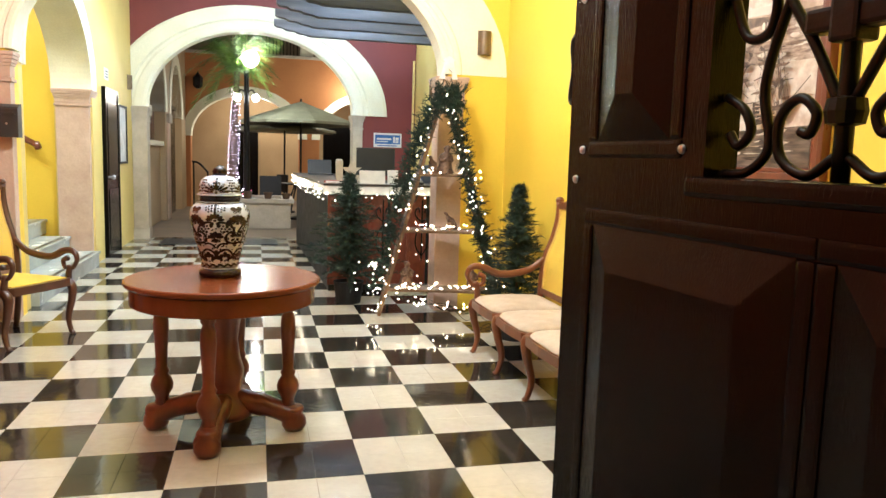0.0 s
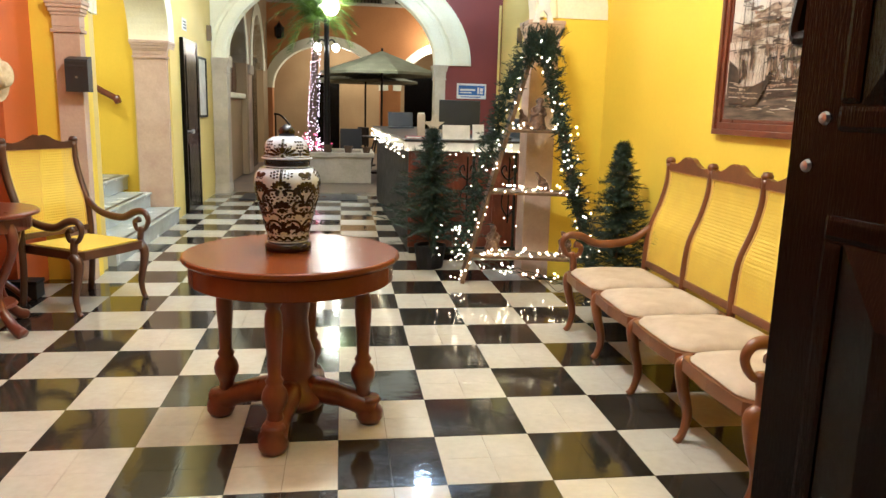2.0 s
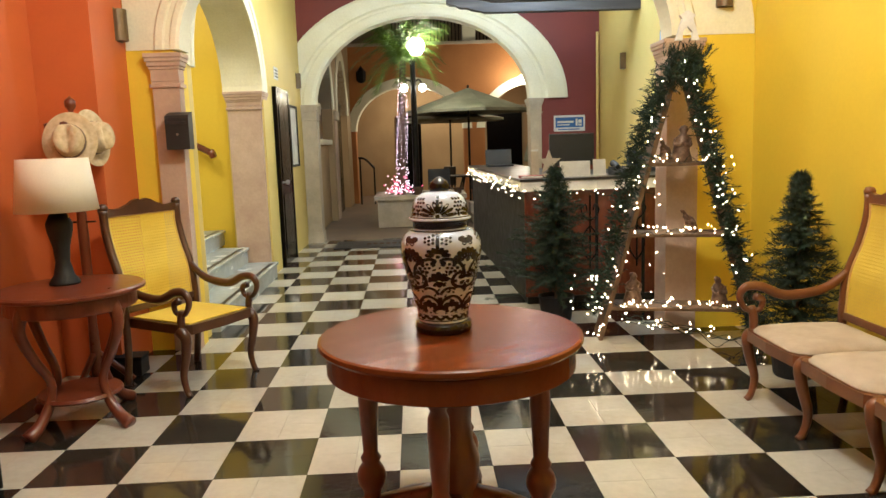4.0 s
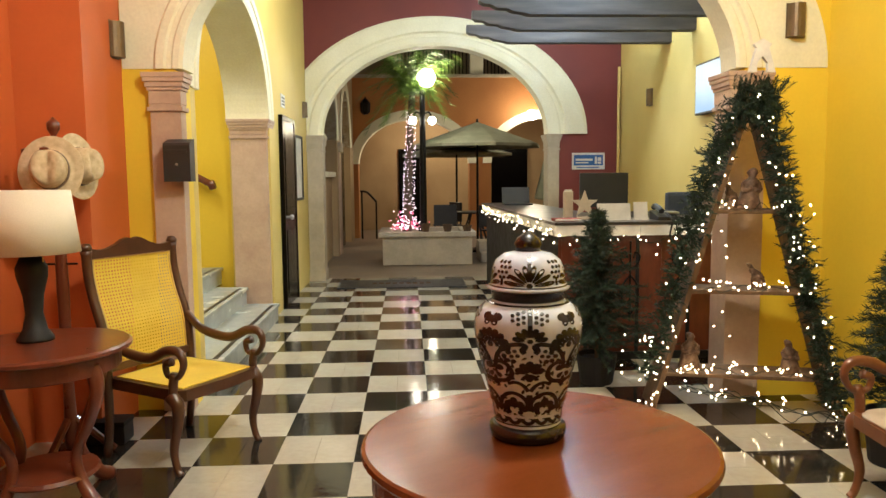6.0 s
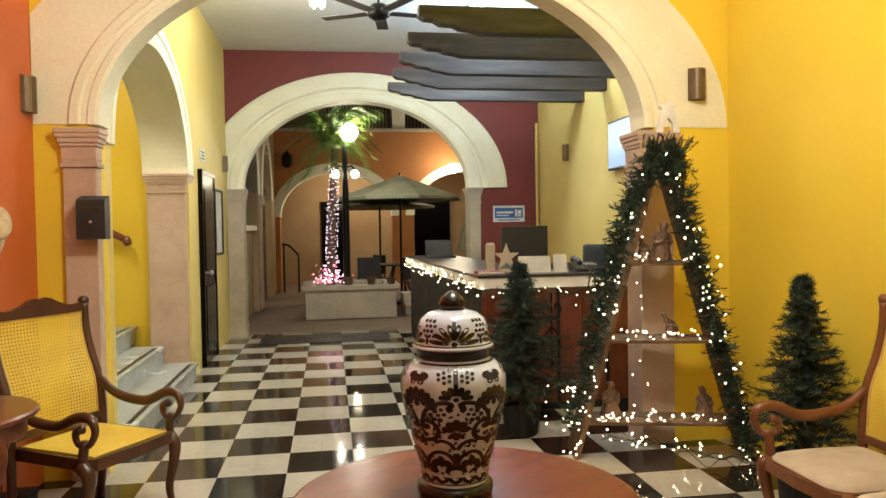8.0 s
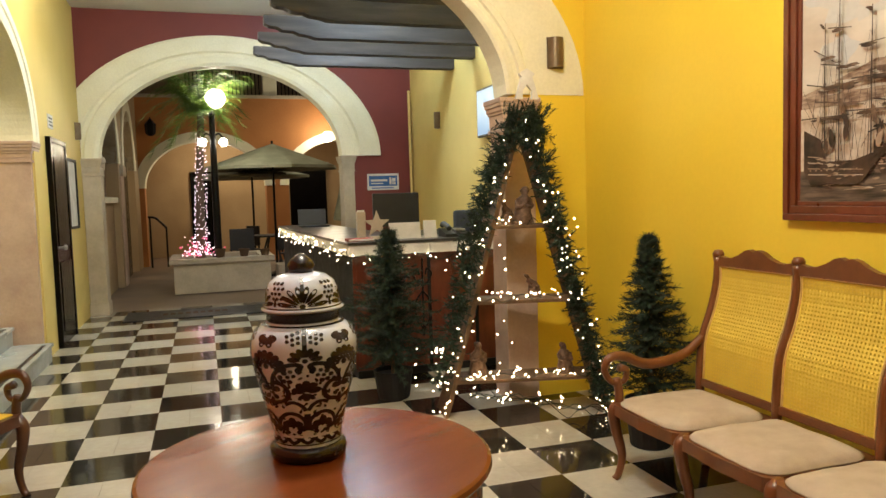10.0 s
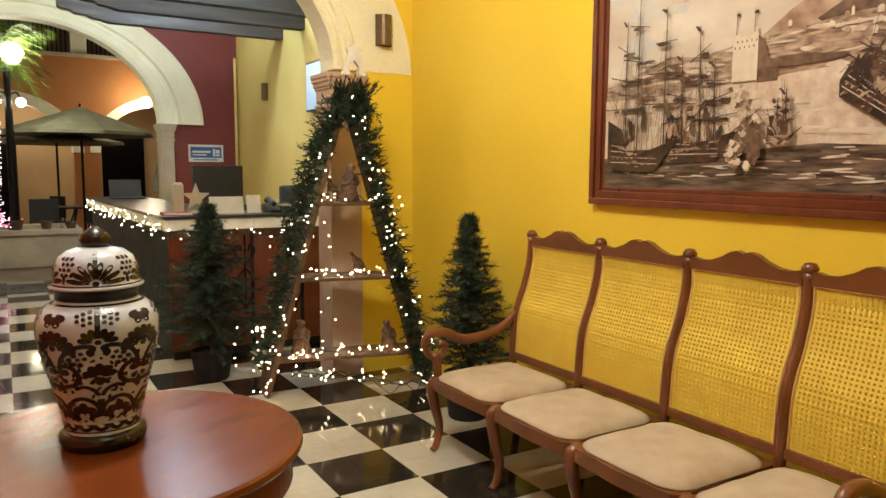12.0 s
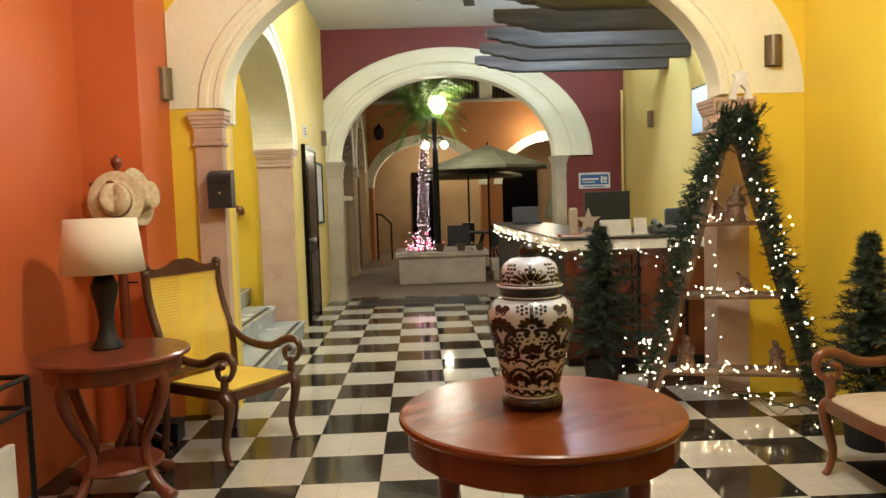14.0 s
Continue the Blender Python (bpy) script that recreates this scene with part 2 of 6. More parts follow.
def arch_band(cx, cz, inner, outer, profile, lift, t0=0.0, t1=math.pi, n=48):
    """A moulded band over an arch. profile: (share from inner to outer, depth) pairs, a closed outline."""
    bm = bmesh.new()
    rings = []
    for k in range(n + 1):
        t = t0 + (t1 - t0) * k / n
        ring = []
        for f, d in profile:
            a, b = inner[0] + f * (outer[0] - inner[0]), inner[1] + f * (outer[1] - inner[1])
            ring.append(bm.verts.new(lift(cx + a * math.cos(t), cz + b * math.sin(t), d)))
        rings.append(ring)
    m = len(profile)
    for r, s in zip(rings, rings[1:]):
        for k in range(m):
            bm.faces.new((r[k], r[(k + 1) % m], s[(k + 1) % m], s[k]))
    for end in (rings[0], rings[-1]):
        bm.faces.new(end)
    return bm


def structure(name, bm, material, label, category="wall", smooth=False):
    return tagged(part(name, bm, material, None, "", smooth), label, category, "", "structure")


ALONG_X = lambda y0: (lambda u, v, d: (u, y0 + d, v))      # outline in x, z; depth along +y
ALONG_Y = lambda x0: (lambda u, v, d: (x0 - d, u, v))      # outline in y, z; depth along -x

# ---- structure: front room ----
TOP1, TOP2 = 3.8, 3.87
structure("floor", abox(-2.0, -4.0, -0.12, 3.5, 8.19, -0.004), M_GROUT, "grey grout bed under the chequered tiles", "floor")
structure("wall_left_front", abox(-2.05, -4.0, 0, -1.75, 2.53, TOP1), M_ORANGE, "orange painted plaster wall")
structure("wall_left_pier", abox(-1.75, 2.0, 0, -1.39, 2.53, TOP1), M_ORANGE, "orange plaster pier beside the arch")
structure("wall_right_front", abox(2.9, -4.0, 0, 3.25, 2.53, TOP1), M_YELLOW, "bright yellow painted plaster wall")
DX0, DX1, DH = -0.4, 1.5, 3.0
structure("wall_entrance", prism([(-2.05, 0), (DX0, 0), (DX0, DH), (DX1, DH), (DX1, 0), (3.25, 0), (3.25, TOP1), (-2.05, TOP1)], ALONG_X(-4.0), 0.4), M_YELLOW, "yellow plaster wall with the entrance doorway")
structure("ceiling_front", abox(-2.05, -4.0, TOP1, 3.25, 2.53, TOP1 + 0.15), M_WHITE, "white plaster ceiling of the front room", "ceiling")
structure("ground", abox(-8, -14, -0.3, 10, -4.0, -0.02), M_COURT, "dark street paving outside the doorway", "ground")
structure("wall_street", abox(-8, -11.3, -0.02, 10, -11, 5), M_PALE, "plain plaster wall across the street")

# arch between the front room and the lobby
arc = ellipse(0.64, 2.07, 1.73, 1.09, 48)
WALL1 = [(-2.05, 0), (-1.055, 0), (-1.055, 2.05)] + [p for p in reversed(arc)] + [(2.37, 0), (3.4, 0), (3.4, TOP2), (-2.05, TOP2)]
structure("wall_arch_front", prism(WALL1, ALONG_X(2.53), 0.2), M_YELLOW, "yellow plaster wall pierced by a wide arch")
band = [(0, 0.21), (0, -0.012), (0.04, -0.022), (0.1, -0.022), (0.12, -0.010), (0.17, -0.010), (0.19, -0.026), (0.27, -0.026), (0.3, -0.006), (1, -0.006), (1, 0.0), (0.16, 0.002), (0.16, 0.21)]


def band_clip(bm, lo, hi, axis):
    for co, no in ((lo, -1), (hi, 1)):
        p, q = [0, 0, 0], [0, 0, 0]
        p[axis], q[axis] = co, no
        bmesh.ops.bisect_plane(bm, geom=bm.verts[:] + bm.edges[:] + bm.faces[:], plane_co=p, plane_no=q, clear_outer=True)
    return bm


structure("trim_arch_front", band_clip(arch_band(0.64, 2.07, (1.67, 1.04), (2.25, 1.43), band, ALONG_X(2.53)), -1.385, 2.895, 0), M_CREAM, "cream moulded band round the wide arch", "arch trim")


def pilaster(name, x0, x1, y0, y1, top, label, material=M_STONE, cap=0.3):
    """A stone shaft with a moulded cap, as a piece of the setting."""
    p = thing(name, pose((x0 + x1) / 2, (y0 + y1) / 2, 0), label, "pilaster", "stone pilasters", "structure")
    w, d = (x1 - x0) / 2, (y1 - y0) / 2
    part("shaft", abox(-w, -d, 0, w, d, top - cap, 0.006), material, p)
    bm = bmesh.new()
    for zz0, zz1, o in ((0, 0.025, 0.014), (0.025, 0.04, 0.003), (0.04, cap - 0.105, 0.005), (cap - 0.105, cap - 0.085, 0.013), (cap - 0.085, cap - 0.055, 0.021), (cap - 0.055, cap - 0.03, 0.03), (cap - 0.03, cap, 0.036)):
        box(bm, -w - o, -d - o, top - cap + zz0, w + o, d + o, top - cap + zz1, 0.005)
    part("cap", bm, material, p, "weathered moulded stone cap")
    if material is not M_STONE:
        part("base", abox(-w - 0.012, -d - 0.012, 0, w + 0.012, d + 0.012, 0.16, 0.006), material, p)
    return p


pilaster("pilaster_front", -1.225, -1.045, 2.495, 2.60, 2.045, "pink limestone pilaster with moulded cap under the arch", M_STONE, 0.225)
pilaster("pilaster_front", 2.275, 2.50, 2.50, 2.735, 2.045, "pink limestone pilaster with moulded cap under the arch", M_STONE, 0.225)

# ---- structure: lobby and stair ----
LX = -1.08
arc = ellipse(4.2, 2.0, 1.28, 0.98, 40)
structure("wall_left_lobby", prism([(2.74, 0), (2.92, 0)] + list(reversed(arc)) + [(5.48, 0), (8.19, 0), (8.19, TOP2), (2.74, TOP2)], ALONG_Y(LX), 0.4), M_PALE, "pale yellow plaster wall with a side arch to the stair")
band2 = [(0, 0.41), (0, -0.012), (0.15, -0.02), (0.3, -0.02), (0.34, -0.008), (0.5, -0.008), (0.55, -0.022), (0.8, -0.022), (0.85, -0.005), (1, -0.005), (1, 0.0), (0.28, 0.002), (0.28, 0.41)]
structure("trim_arch_stair", arch_band(4.2, 2.0, (1.215, 0.91), (1.5, 1.16), band2, ALONG_Y(LX)), M_CREAM, "cream moulded band round the stair arch", "arch trim")
pilaster("pilaster_stair", -1.45, -1.10, 5.41, 5.68, 2.005, "pink limestone pilaster at the foot of the stair", M_STONE, 0.19)
structure("wall_stair_far", abox(-5.0, 5.68, 0, -1.48, 5.9, TOP2), M_YELLOW, "yellow plaster wall along the stair")
structure("wall_stair_near", abox(-5.0, 2.74, 0, -1.48, 2.97, TOP2), M_YELLOW, "yellow plaster wall along the stair")
structure("wall_stair_end", abox(-5.2, 2.76, 0, -5.0, 5.9, TOP2), M_YELLOW, "yellow plaster wall behind the stair")
structure("ceiling_lobby", abox(-5.2, 2.53, TOP2, 3.5, 8.6, TOP2 + 0.15), M_WHITE, "white plaster ceiling of the lobby", "ceiling")
structure("wall_right_lobby", abox(3.25, 2.53, 0, 3.5, 8.6, TOP2), M_PALE, "pale yellow plaster wall behind the reception desk")

BX = 0.68
arc = ellipse(BX, 2.0, 1.6, 1.25, 48)
structure("wall_back", prism([(-1.5, 0), (BX - 1.6, 0)] + list(reversed(arc)) + [(BX + 1.6, 0), (3.5, 0), (3.5, TOP2), (-1.5, TOP2)], ALONG_X(8.19), 0.25), M_MAROON, "maroon plaster wall with an arch to the courtyard")
band3 = [(0, 0.26), (0, -0.012), (0.1, -0.03), (0.3, -0.03), (0.34, -0.012), (0.42, -0.012), (0.48, -0.045), (0.92, -0.045), (1, -0.03), (1, 0.0), (0.02, 0.002), (0.02, 0.25)]
structure("trim_arch_back", band_clip(arch_band(BX, 2.0, (1.55, 1.2), (2.10, 1.585), band3, ALONG_X(8.19)), -1.075, 3.24, 0), M_CREAM, "cream moulded band round the courtyard arch", "arch trim")
pilaster("pilaster_back", BX + 1.55, BX + 1.71, 8.15, 8.46, 2.0, "pale stone pilaster under the courtyard arch", M_PALESTONE, 0.22)
pilaster("pilaster_back", LX + 0.005, BX - 1.545, 8.15, 8.46, 2.0, "pale stone pilaster under the courtyard arch", M_PALESTONE, 0.22)

# ---- stair ----


def stair():
    for k in range(9):
        x1, z1 = -1.02 - 0.31 * k, 0.17 * (k + 1)
        st = thing("stair_step", pose(0, 0, 0), "grey marble stair step with a dark anti-slip strip", "stair step", "steps of the stair", "structure")
        y0, y1 = (2.99, 5.39) if k == 0 else ((2.985, 5.40) if x1 > -1.5 else (2.99, 5.67))
        part("riser", abox(x1 - 0.33, y0, z1 - 0.17 if k else 0, x1 - 0.012, y1, z1 - 0.03), M_TREAD, st)
        part("tread", abox(x1 - 0.33, y0, z1 - 0.03, x1 + 0.008, y1, z1, 0.006), M_TREAD, st)
        part("strip", abox(x1 - 0.065, y0 + 0.12, z1, x1 - 0.03, y1 - 0.12, z1 + 0.003), M_PLASTIC, st, "black anti-slip strip")


stair()
hr = thing("handrail", pose(0, 0, 0), "dark wooden handrail on the yellow stair wall", "handrail")
part("rail", tube([(-1.70, 5.58, 1.37), (-1.85, 5.58, 1.45), (-3.6, 5.58, 2.5)], 0.035, 10), M_REDWOOD, hr)
part("end_knob", lathe([(0, -0.04), (0.045, -0.03), (0.05, 0.0), (0.045, 0.03), (0, 0.04)], 14, m=pose(-1.69, 5.58, 1.36, 0, 70)), M_REDWOOD, hr)
for hx in (-1.95, -2.9):
    part("bracket", tube([(hx, 5.68, 1.38 + (-1.75 - hx) * 0.546), (hx, 5.6, 1.38 + (-1.75 - hx) * 0.546), (hx, 5.58, 1.43 + (-1.75 - hx) * 0.546)], 0.012, 8), M_IRON, hr)

# ---- pergola beams over the reception ----


def beam(y):
    b = thing("ceiling_beam", pose(0, y, 0), "dark weathered wooden beam with a carved end", "beam", "beams over the reception desk")
    z0, z1 = 2.89, 3.08
    pts = [(3.25, z0), (1.42, z0), (1.36, z0 + 0.02), (1.27, z0 + 0.03), (1.22, z0 + 0.055), (1.12, z0 + 0.06), (1.07, z0 + 0.09), (1.0, z0 + 0.095), (0.96, z0 + 0.12), (0.96, z1), (3.25, z1)]
    part("timber", prism(pts, lambda u, v, d: (u, d - 0.06, v), 0.12), M_BEAM, b)


for by in (3.45, 4.2, 4.9, 5.6, 6.3):
    beam(by)
lb = thing("ledger_beam", pose(0, 0, 0), "dark wooden beam along the wall carrying the others", "beam")
part("timber", abox(3.1, 3.0, 3.08, 3.248, 6.6, 3.2, 0.01), M_BEAM, lb)


# Assumed fitting: the lobby ceiling is bright and cool, its source unknown.
def strip_light(x, y, length):
    s = thing("added_strip_light", pose(x, y, TOP2), "white strip fitting added on the lobby ceiling", "ceiling light", "ceiling lights")
    part("housing", abox(-0.09, -length / 2, -0.045, 0.09, length / 2, 0, 0.008), M_PAPER, s)
    for dx in (-0.04, 0.04):
        part("tube", tube([(dx, -length / 2 + 0.05, -0.06), (dx, length / 2 - 0.05, -0.06)], 0.013, 8), M_GLOBE, s)


strip_light(1.9, 5.0, 2.4)
strip_light(0.2, 5.4, 1.3)


# Invented fitting above the view, to go with the two front lights.
def flush_lamp(x, y, r):
    s = thing("added_ceiling_lamp", pose(x, y, TOP1), "round white glass lamp added on the ceiling, out of view", "ceiling light", "ceiling lights")
    part("base", lathe([(r, 0), (r, -0.03), (r * 0.95, -0.04)], 32), M_BRASS, s)
    part("glass", lathe([(r * 0.93, -0.041), (r * 0.8, -0.049), (0, -0.053)], 32), M_SHADE, s, smooth=True)


flush_lamp(0.9, 0.1, 0.3)
flush_lamp(0.6, -2.2, 0.22)


def ceiling_fan(x, y):
    f = thing("ceiling_fan", pose(x, y, TOP2), "dark ceiling fan at rest under the white ceiling", "fan")
    part("rod", tube([(0, 0, 0), (0, 0, -0.28)], 0.012, 8), M_IRON, f)
    part("motor", lathe([(0, -0.2), (0.07, -0.22), (0.11, -0.27), (0.11, -0.33), (0.06, -0.37), (0, -0.38)], 24), M_IRON, f, smooth=True)
    for k in range(5):
        b = abox(0.12, -0.06, -0.305, 0.6, 0.06, -0.295, 0.004, pose(0, 0, 0, 0, 0, 72 * k + 10))
        part("blade", b, M_BEAM, f)


ceiling_fan(0.8, 5.3)

# ---- round table and urn ----


def round_table(x, y):
    t = thing("round_table", pose(x, y, 0, 0, 0, 34), "round varnished red-brown table on turned legs", "table")
    part("tabletop", lathe([(0, 0.718), (0.425, 0.718), (0.442, 0.724), (0.449, 0.734), (0.446, 0.746), (0.437, 0.75), (0, 0.752)], 72), M_TABLE, t)
    part("apron", lathe([(0.415, 0.635), (0.422, 0.64), (0.422, 0.715), (0.36, 0.715), (0.36, 0.635)], 72), M_TABLE, t)
    prof = [(0.028, 0.12), (0.034, 0.135), (0.03, 0.155), (0.036, 0.175), (0.05, 0.20), (0.053, 0.225), (0.046, 0.25), (0.03, 0.275), (0.037, 0.29), (0.026, 0.31), (0.03, 0.40), (0.036, 0.50), (0.033, 0.56), (0.024, 0.585), (0.034, 0.60), (0.034, 0.615), (0.028, 0.637)]
    for k in range(4):
        a = math.radians(45 + 90 * k)
        px, py = 0.30 * math.cos(a), 0.30 * math.sin(a)
        part("leg", lathe(prof, 20, m=pose(px, py, 0)), M_REDWOOD, t, smooth=True)
        foot = tube(curve_points([(0.06 * math.cos(a), 0.06 * math.sin(a), 0.15), (0.2 * math.cos(a), 0.2 * math.sin(a), 0.12), (px, py, 0.085), (px * 1.17, py * 1.17, 0.062)], 5), [0.055] * 5 + [0.05] * 5 + [0.055] * 5 + [0.058], 12)
        part("foot", foot, M_REDWOOD, t, smooth=True)
        part("bun", lathe([(0, 0), (0.045, 0.004), (0.06, 0.03), (0.058, 0.06), (0.04, 0.09), (0.05, 0.105), (0.04, 0.121), (0, 0.122)], 20, m=pose(px * 1.1, py * 1.1, 0)), M_REDWOOD, t, smooth=True)
    part("column", lathe([(0.0, 0.06), (0.12, 0.07), (0.13, 0.11), (0.1, 0.16), (0.075, 0.19), (0.085, 0.23), (0.09, 0.30), (0.07, 0.36), (0.06, 0.45), (0.075, 0.55), (0.09, 0.60), (0.06, 0.637)], 24), M_REDWOOD, t, smooth=True)


round_table(0.61, -0.165)

URN = [(0.0, 0.0), (0.074, 0.0), (0.078, 0.01), (0.078, 0.03), (0.07, 0.037), (0.066, 0.04), (0.072, 0.075), (0.083, 0.13), (0.096, 0.19), (0.106, 0.24), (0.111, 0.285), (0.109, 0.315), (0.1, 0.338), (0.086, 0.352), (0.074, 0.358), (0.072, 0.364), (0.072, 0.385), (0.084, 0.388), (0.086, 0.393), (0.079, 0.398), (0.076, 0.41), (0.074, 0.44), (0.066, 0.462), (0.05, 0.477), (0.026, 0.484), (0.024, 0.492), (0.028, 0.5), (0.022, 0.516), (0.006, 0.53), (0, 0.532)]


def urn_radius(z):
    for (r0, z0), (r1, z1) in zip(URN[6:], URN[7:]):
        if z0 <= z <= z1 and z1 > z0:
            return r0 + (r1 - r0) * (z - z0) / (z1 - z0)
    return 0.07


def talavera_urn(x, y, z, turn):
    """White glazed jar; its dark pattern is laid on it as thin glaze shapes."""
    u = thing("lidded_urn", pose(x, y, z, 0, 0, turn) @ Matrix.Diagonal((1.23, 1.23, 0.98, 1)), "white lidded ceramic urn painted with dark brown flowers", "urn")
    fine = []
    for (r0, z0), (r1, z1) in zip(URN, URN[1:]):
        fine += [(r0, z0)]
    part("body", lathe([p for p in fine if p[1] <= 0.364], 64), M_CERAMIC_W, u, smooth=True)
    part("lid", lathe([(0.0, 0.386)] + [p for p in fine if 0.388 <= p[1] <= 0.485] + [(0, 0.484)], 64), M_CERAMIC_W, u, smooth=True)
    part("foot_ring", lathe([(0, -0.001), (0.076, -0.001), (0.0795, 0.01), (0.0795, 0.029), (0.07, 0.038), (0, 0.038)], 64), M_CERAMIC_K, u, "dark glazed foot ring", True)
    part("neck_band", lathe([(0.0735, 0.360), (0.0755, 0.364), (0.0755, 0.383), (0.08, 0.3865), (0, 0.387)], 64), M_CERAMIC_K, u, "dark glazed neck band", True)
    part("knob", lathe([(0.026, 0.484), (0.025, 0.492), (0.029, 0.5), (0.023, 0.516), (0.007, 0.531), (0, 0.533)], 32), M_CERAMIC_K, u, "dark glazed knob", True)
    bm = bmesh.new()

    def place(a, h, off=0.0007):
        r = urn_radius(h) + off
        return bm.verts.new((r * math.cos(a), r * math.sin(a), h))

    def shape(a0, z0, outline):
        """A filled outline in metres across and up, wrapped on the jar, fanned from its middle."""
        def at(s, h):
            h = z0 + h
            return place(a0 + s / max(urn_radius(h), 0.03), h)
        c = at(sum(p[0] for p in outline) / len(outline), sum(p[1] for p in outline) / len(outline))
        vs = [at(*p) for p in outline]
        for i in range(len(vs)):
            bm.faces.new((c, vs[i], vs[(i + 1) % len(vs)]))

    def petal(a0, z0, ang, r0, r1, w):
        dx, dz = math.sin(ang), math.cos(ang)
        pts = []
        for k in range(10):
            t = 2 * math.pi * k / 10
            rr = (r0 + r1) / 2 + (r1 - r0) / 2 * math.cos(t)
            ww = 2.15 * w * math.sin(t) * (0.45 + 0.55 * (rr - r0) / (r1 - r0))
            pts.append((dx * rr + dz * ww, dz * rr - dx * ww))
        shape(a0, z0, pts)

    def ring(a0, z0, ctrl, w):
        w = 2.0 * w
        pts = curve_points([(p[0], p[1], 0) for p in ctrl], 5)
        row = []
        for i, p in enumerate(pts):
            d = (pts[min(i + 1, len(pts) - 1)] - pts[max(i - 1, 0)]).normalized()
            row.append([(p.x - d.y * w, p.y + d.x * w), (p.x + d.y * w, p.y - d.x * w)])
        vs = [[place(a0 + s / max(urn_radius(z0 + h), 0.03), z0 + h) for s, h in q] for q in row]
        for p, q in zip(vs, vs[1:]):
            bm.faces.new((p[0], p[1], q[1], q[0]))

    def fan(a0, z0, n, r0, r1, w, spread=1.5):
        for k in range(n):
            petal(a0, z0, -spread + 2 * spread * k / (n - 1), r0, r1, w)

    def dot(a0, z0, s, h, r):
        r = 1.55 * r
        shape(a0, z0, [(s + r * math.cos(t * math.pi / 3), h + r * math.sin(t * math.pi / 3)) for t in range(6)])

    def arc_line(a0, z0, r, w, t0=-1.5, t1=1.5, squash=1.0):
        ring(a0, z0, [(r * math.sin(t0 + (t1 - t0) * i / 6), squash * r * math.cos(t0 + (t1 - t0) * i / 6)) for i in range(7)], w)

    n = 4
    for k in range(n):
        a = 2 * math.pi * k / n
        h = a + math.pi / n
        # shoulder: a stripe over an open fan, dots beside it, dense flowers between
        ring(a, 0.285, [(0, 0.0), (0, 0.03), (0, 0.066)], 0.0024)
        for s in (-1, 1):
            for ang, r1 in ((0.42, 0.034), (0.92, 0.036), (1.4, 0.036)):
                petal(a, 0.276, s * ang, 0.009, r1, 0.0040)
            for i in range(3):
                for j in range(3):
                    if i + j < 4:
                        dot(a, 0.318, s * (0.012 + 0.011 * i), 0.026 - 0.0115 * j - 0.004 * i, 0.0030)
            petal(h, 0.342, s * 2.2, 0.006, 0.03, 0.0050)
            petal(h, 0.342, s * 2.75, 0.008, 0.036, 0.0050)
        dot(a, 0.276, 0, 0.0, 0.0042)
        petal(h, 0.342, math.pi, 0.008, 0.026, 0.0045)
        fan(h, 0.256, 9, 0.019, 0.048, 0.0052, 1.55)
        arc_line(h, 0.256, 0.018, 0.0022)
        dot(h, 0.258, 0, 0.004, 0.0055)
        # belly: two great scrolls meeting under the fan
        for s in (-1, 1):
            ring(a, 0.21, [(s * 0.010, 0.034), (s * 0.016, 0.044), (s * 0.008, 0.052), (s * 0.022, 0.058), (s * 0.05, 0.050), (s * 0.068, 0.026), (s * 0.072, 0.0), (s * 0.074, -0.012)], 0.0027)
            dot(a, 0.21, s * 0.012, 0.044, 0.0042)
            for i, (du, dv) in enumerate(((0.030, 0.040), (0.043, 0.036), (0.036, 0.026), (0.052, 0.026), (0.024, 0.028), (0.044, 0.015), (0.058, 0.014), (0.032, 0.013))):
                dot(a, 0.21, s * du, dv, 0.0042 if i % 2 else 0.0034)
            petal(a, 0.19, s * 0.55, 0.004, 0.034, 0.0052)
            petal(a, 0.19, s * 1.15, 0.005, 0.032, 0.0050)
            ring(h, 0.19, [(s * 0.002, 0.022), (s * 0.016, 0.030), (s * 0.034, 0.022), (s * 0.040, 0.0), (s * 0.028, -0.018), (s * 0.008, -0.024), (0, -0.034)], 0.0027)
            petal(h, 0.197, s * 1.2, 0.004, 0.026, 0.0050)
            petal(h, 0.192, s * 2.3, 0.004, 0.022, 0.0040)
            ring(a, 0.155, [(s * 0.002, -0.012), (s * 0.012, 0.004), (s * 0.028, 0.012), (s * 0.044, 0.006)], 0.0022)
            ring(a, 0.10, [(s * 0.002, 0.034), (s * 0.004, 0.010), (s * 0.004, -0.012)], 0.0020)
        petal(a, 0.19, 0.0, 0.004, 0.036, 0.0052)
        arc_line(a, 0.172, 0.014, 0.0022)
        dot(a, 0.172, 0, 0.005, 0.0055)
        petal(h, 0.186, math.pi, 0.004, 0.024, 0.0040)
        # lower domes with dark flowers
        for q in (a + math.pi / (2 * n), a - math.pi / (2 * n)):
            arc_line(q, 0.096, 0.030, 0.0024, -1.75, 1.75, 1.35)
            fan(q, 0.092, 5, 0.008, 0.028, 0.0056, 1.45)
            petal(q, 0.092, 0.0, 0.004, 0.034, 0.0050)
            for s in (-1, 1):
                dot(q, 0.088, s * 0.012, -0.004, 0.0040)
        # scroll border over the foot
        for i in range(4):
            q = a + 2 * math.pi * i / (4 * n)
            ring(q, 0.058, [(-0.013, 0.018), (-0.012, 0.004), (-0.002, -0.004), (0.008, 0.002), (0.006, 0.012), (-0.001, 0.011)], 0.0022)
            petal(q, 0.062, 0.9, 0.010, 0.022, 0.0034)
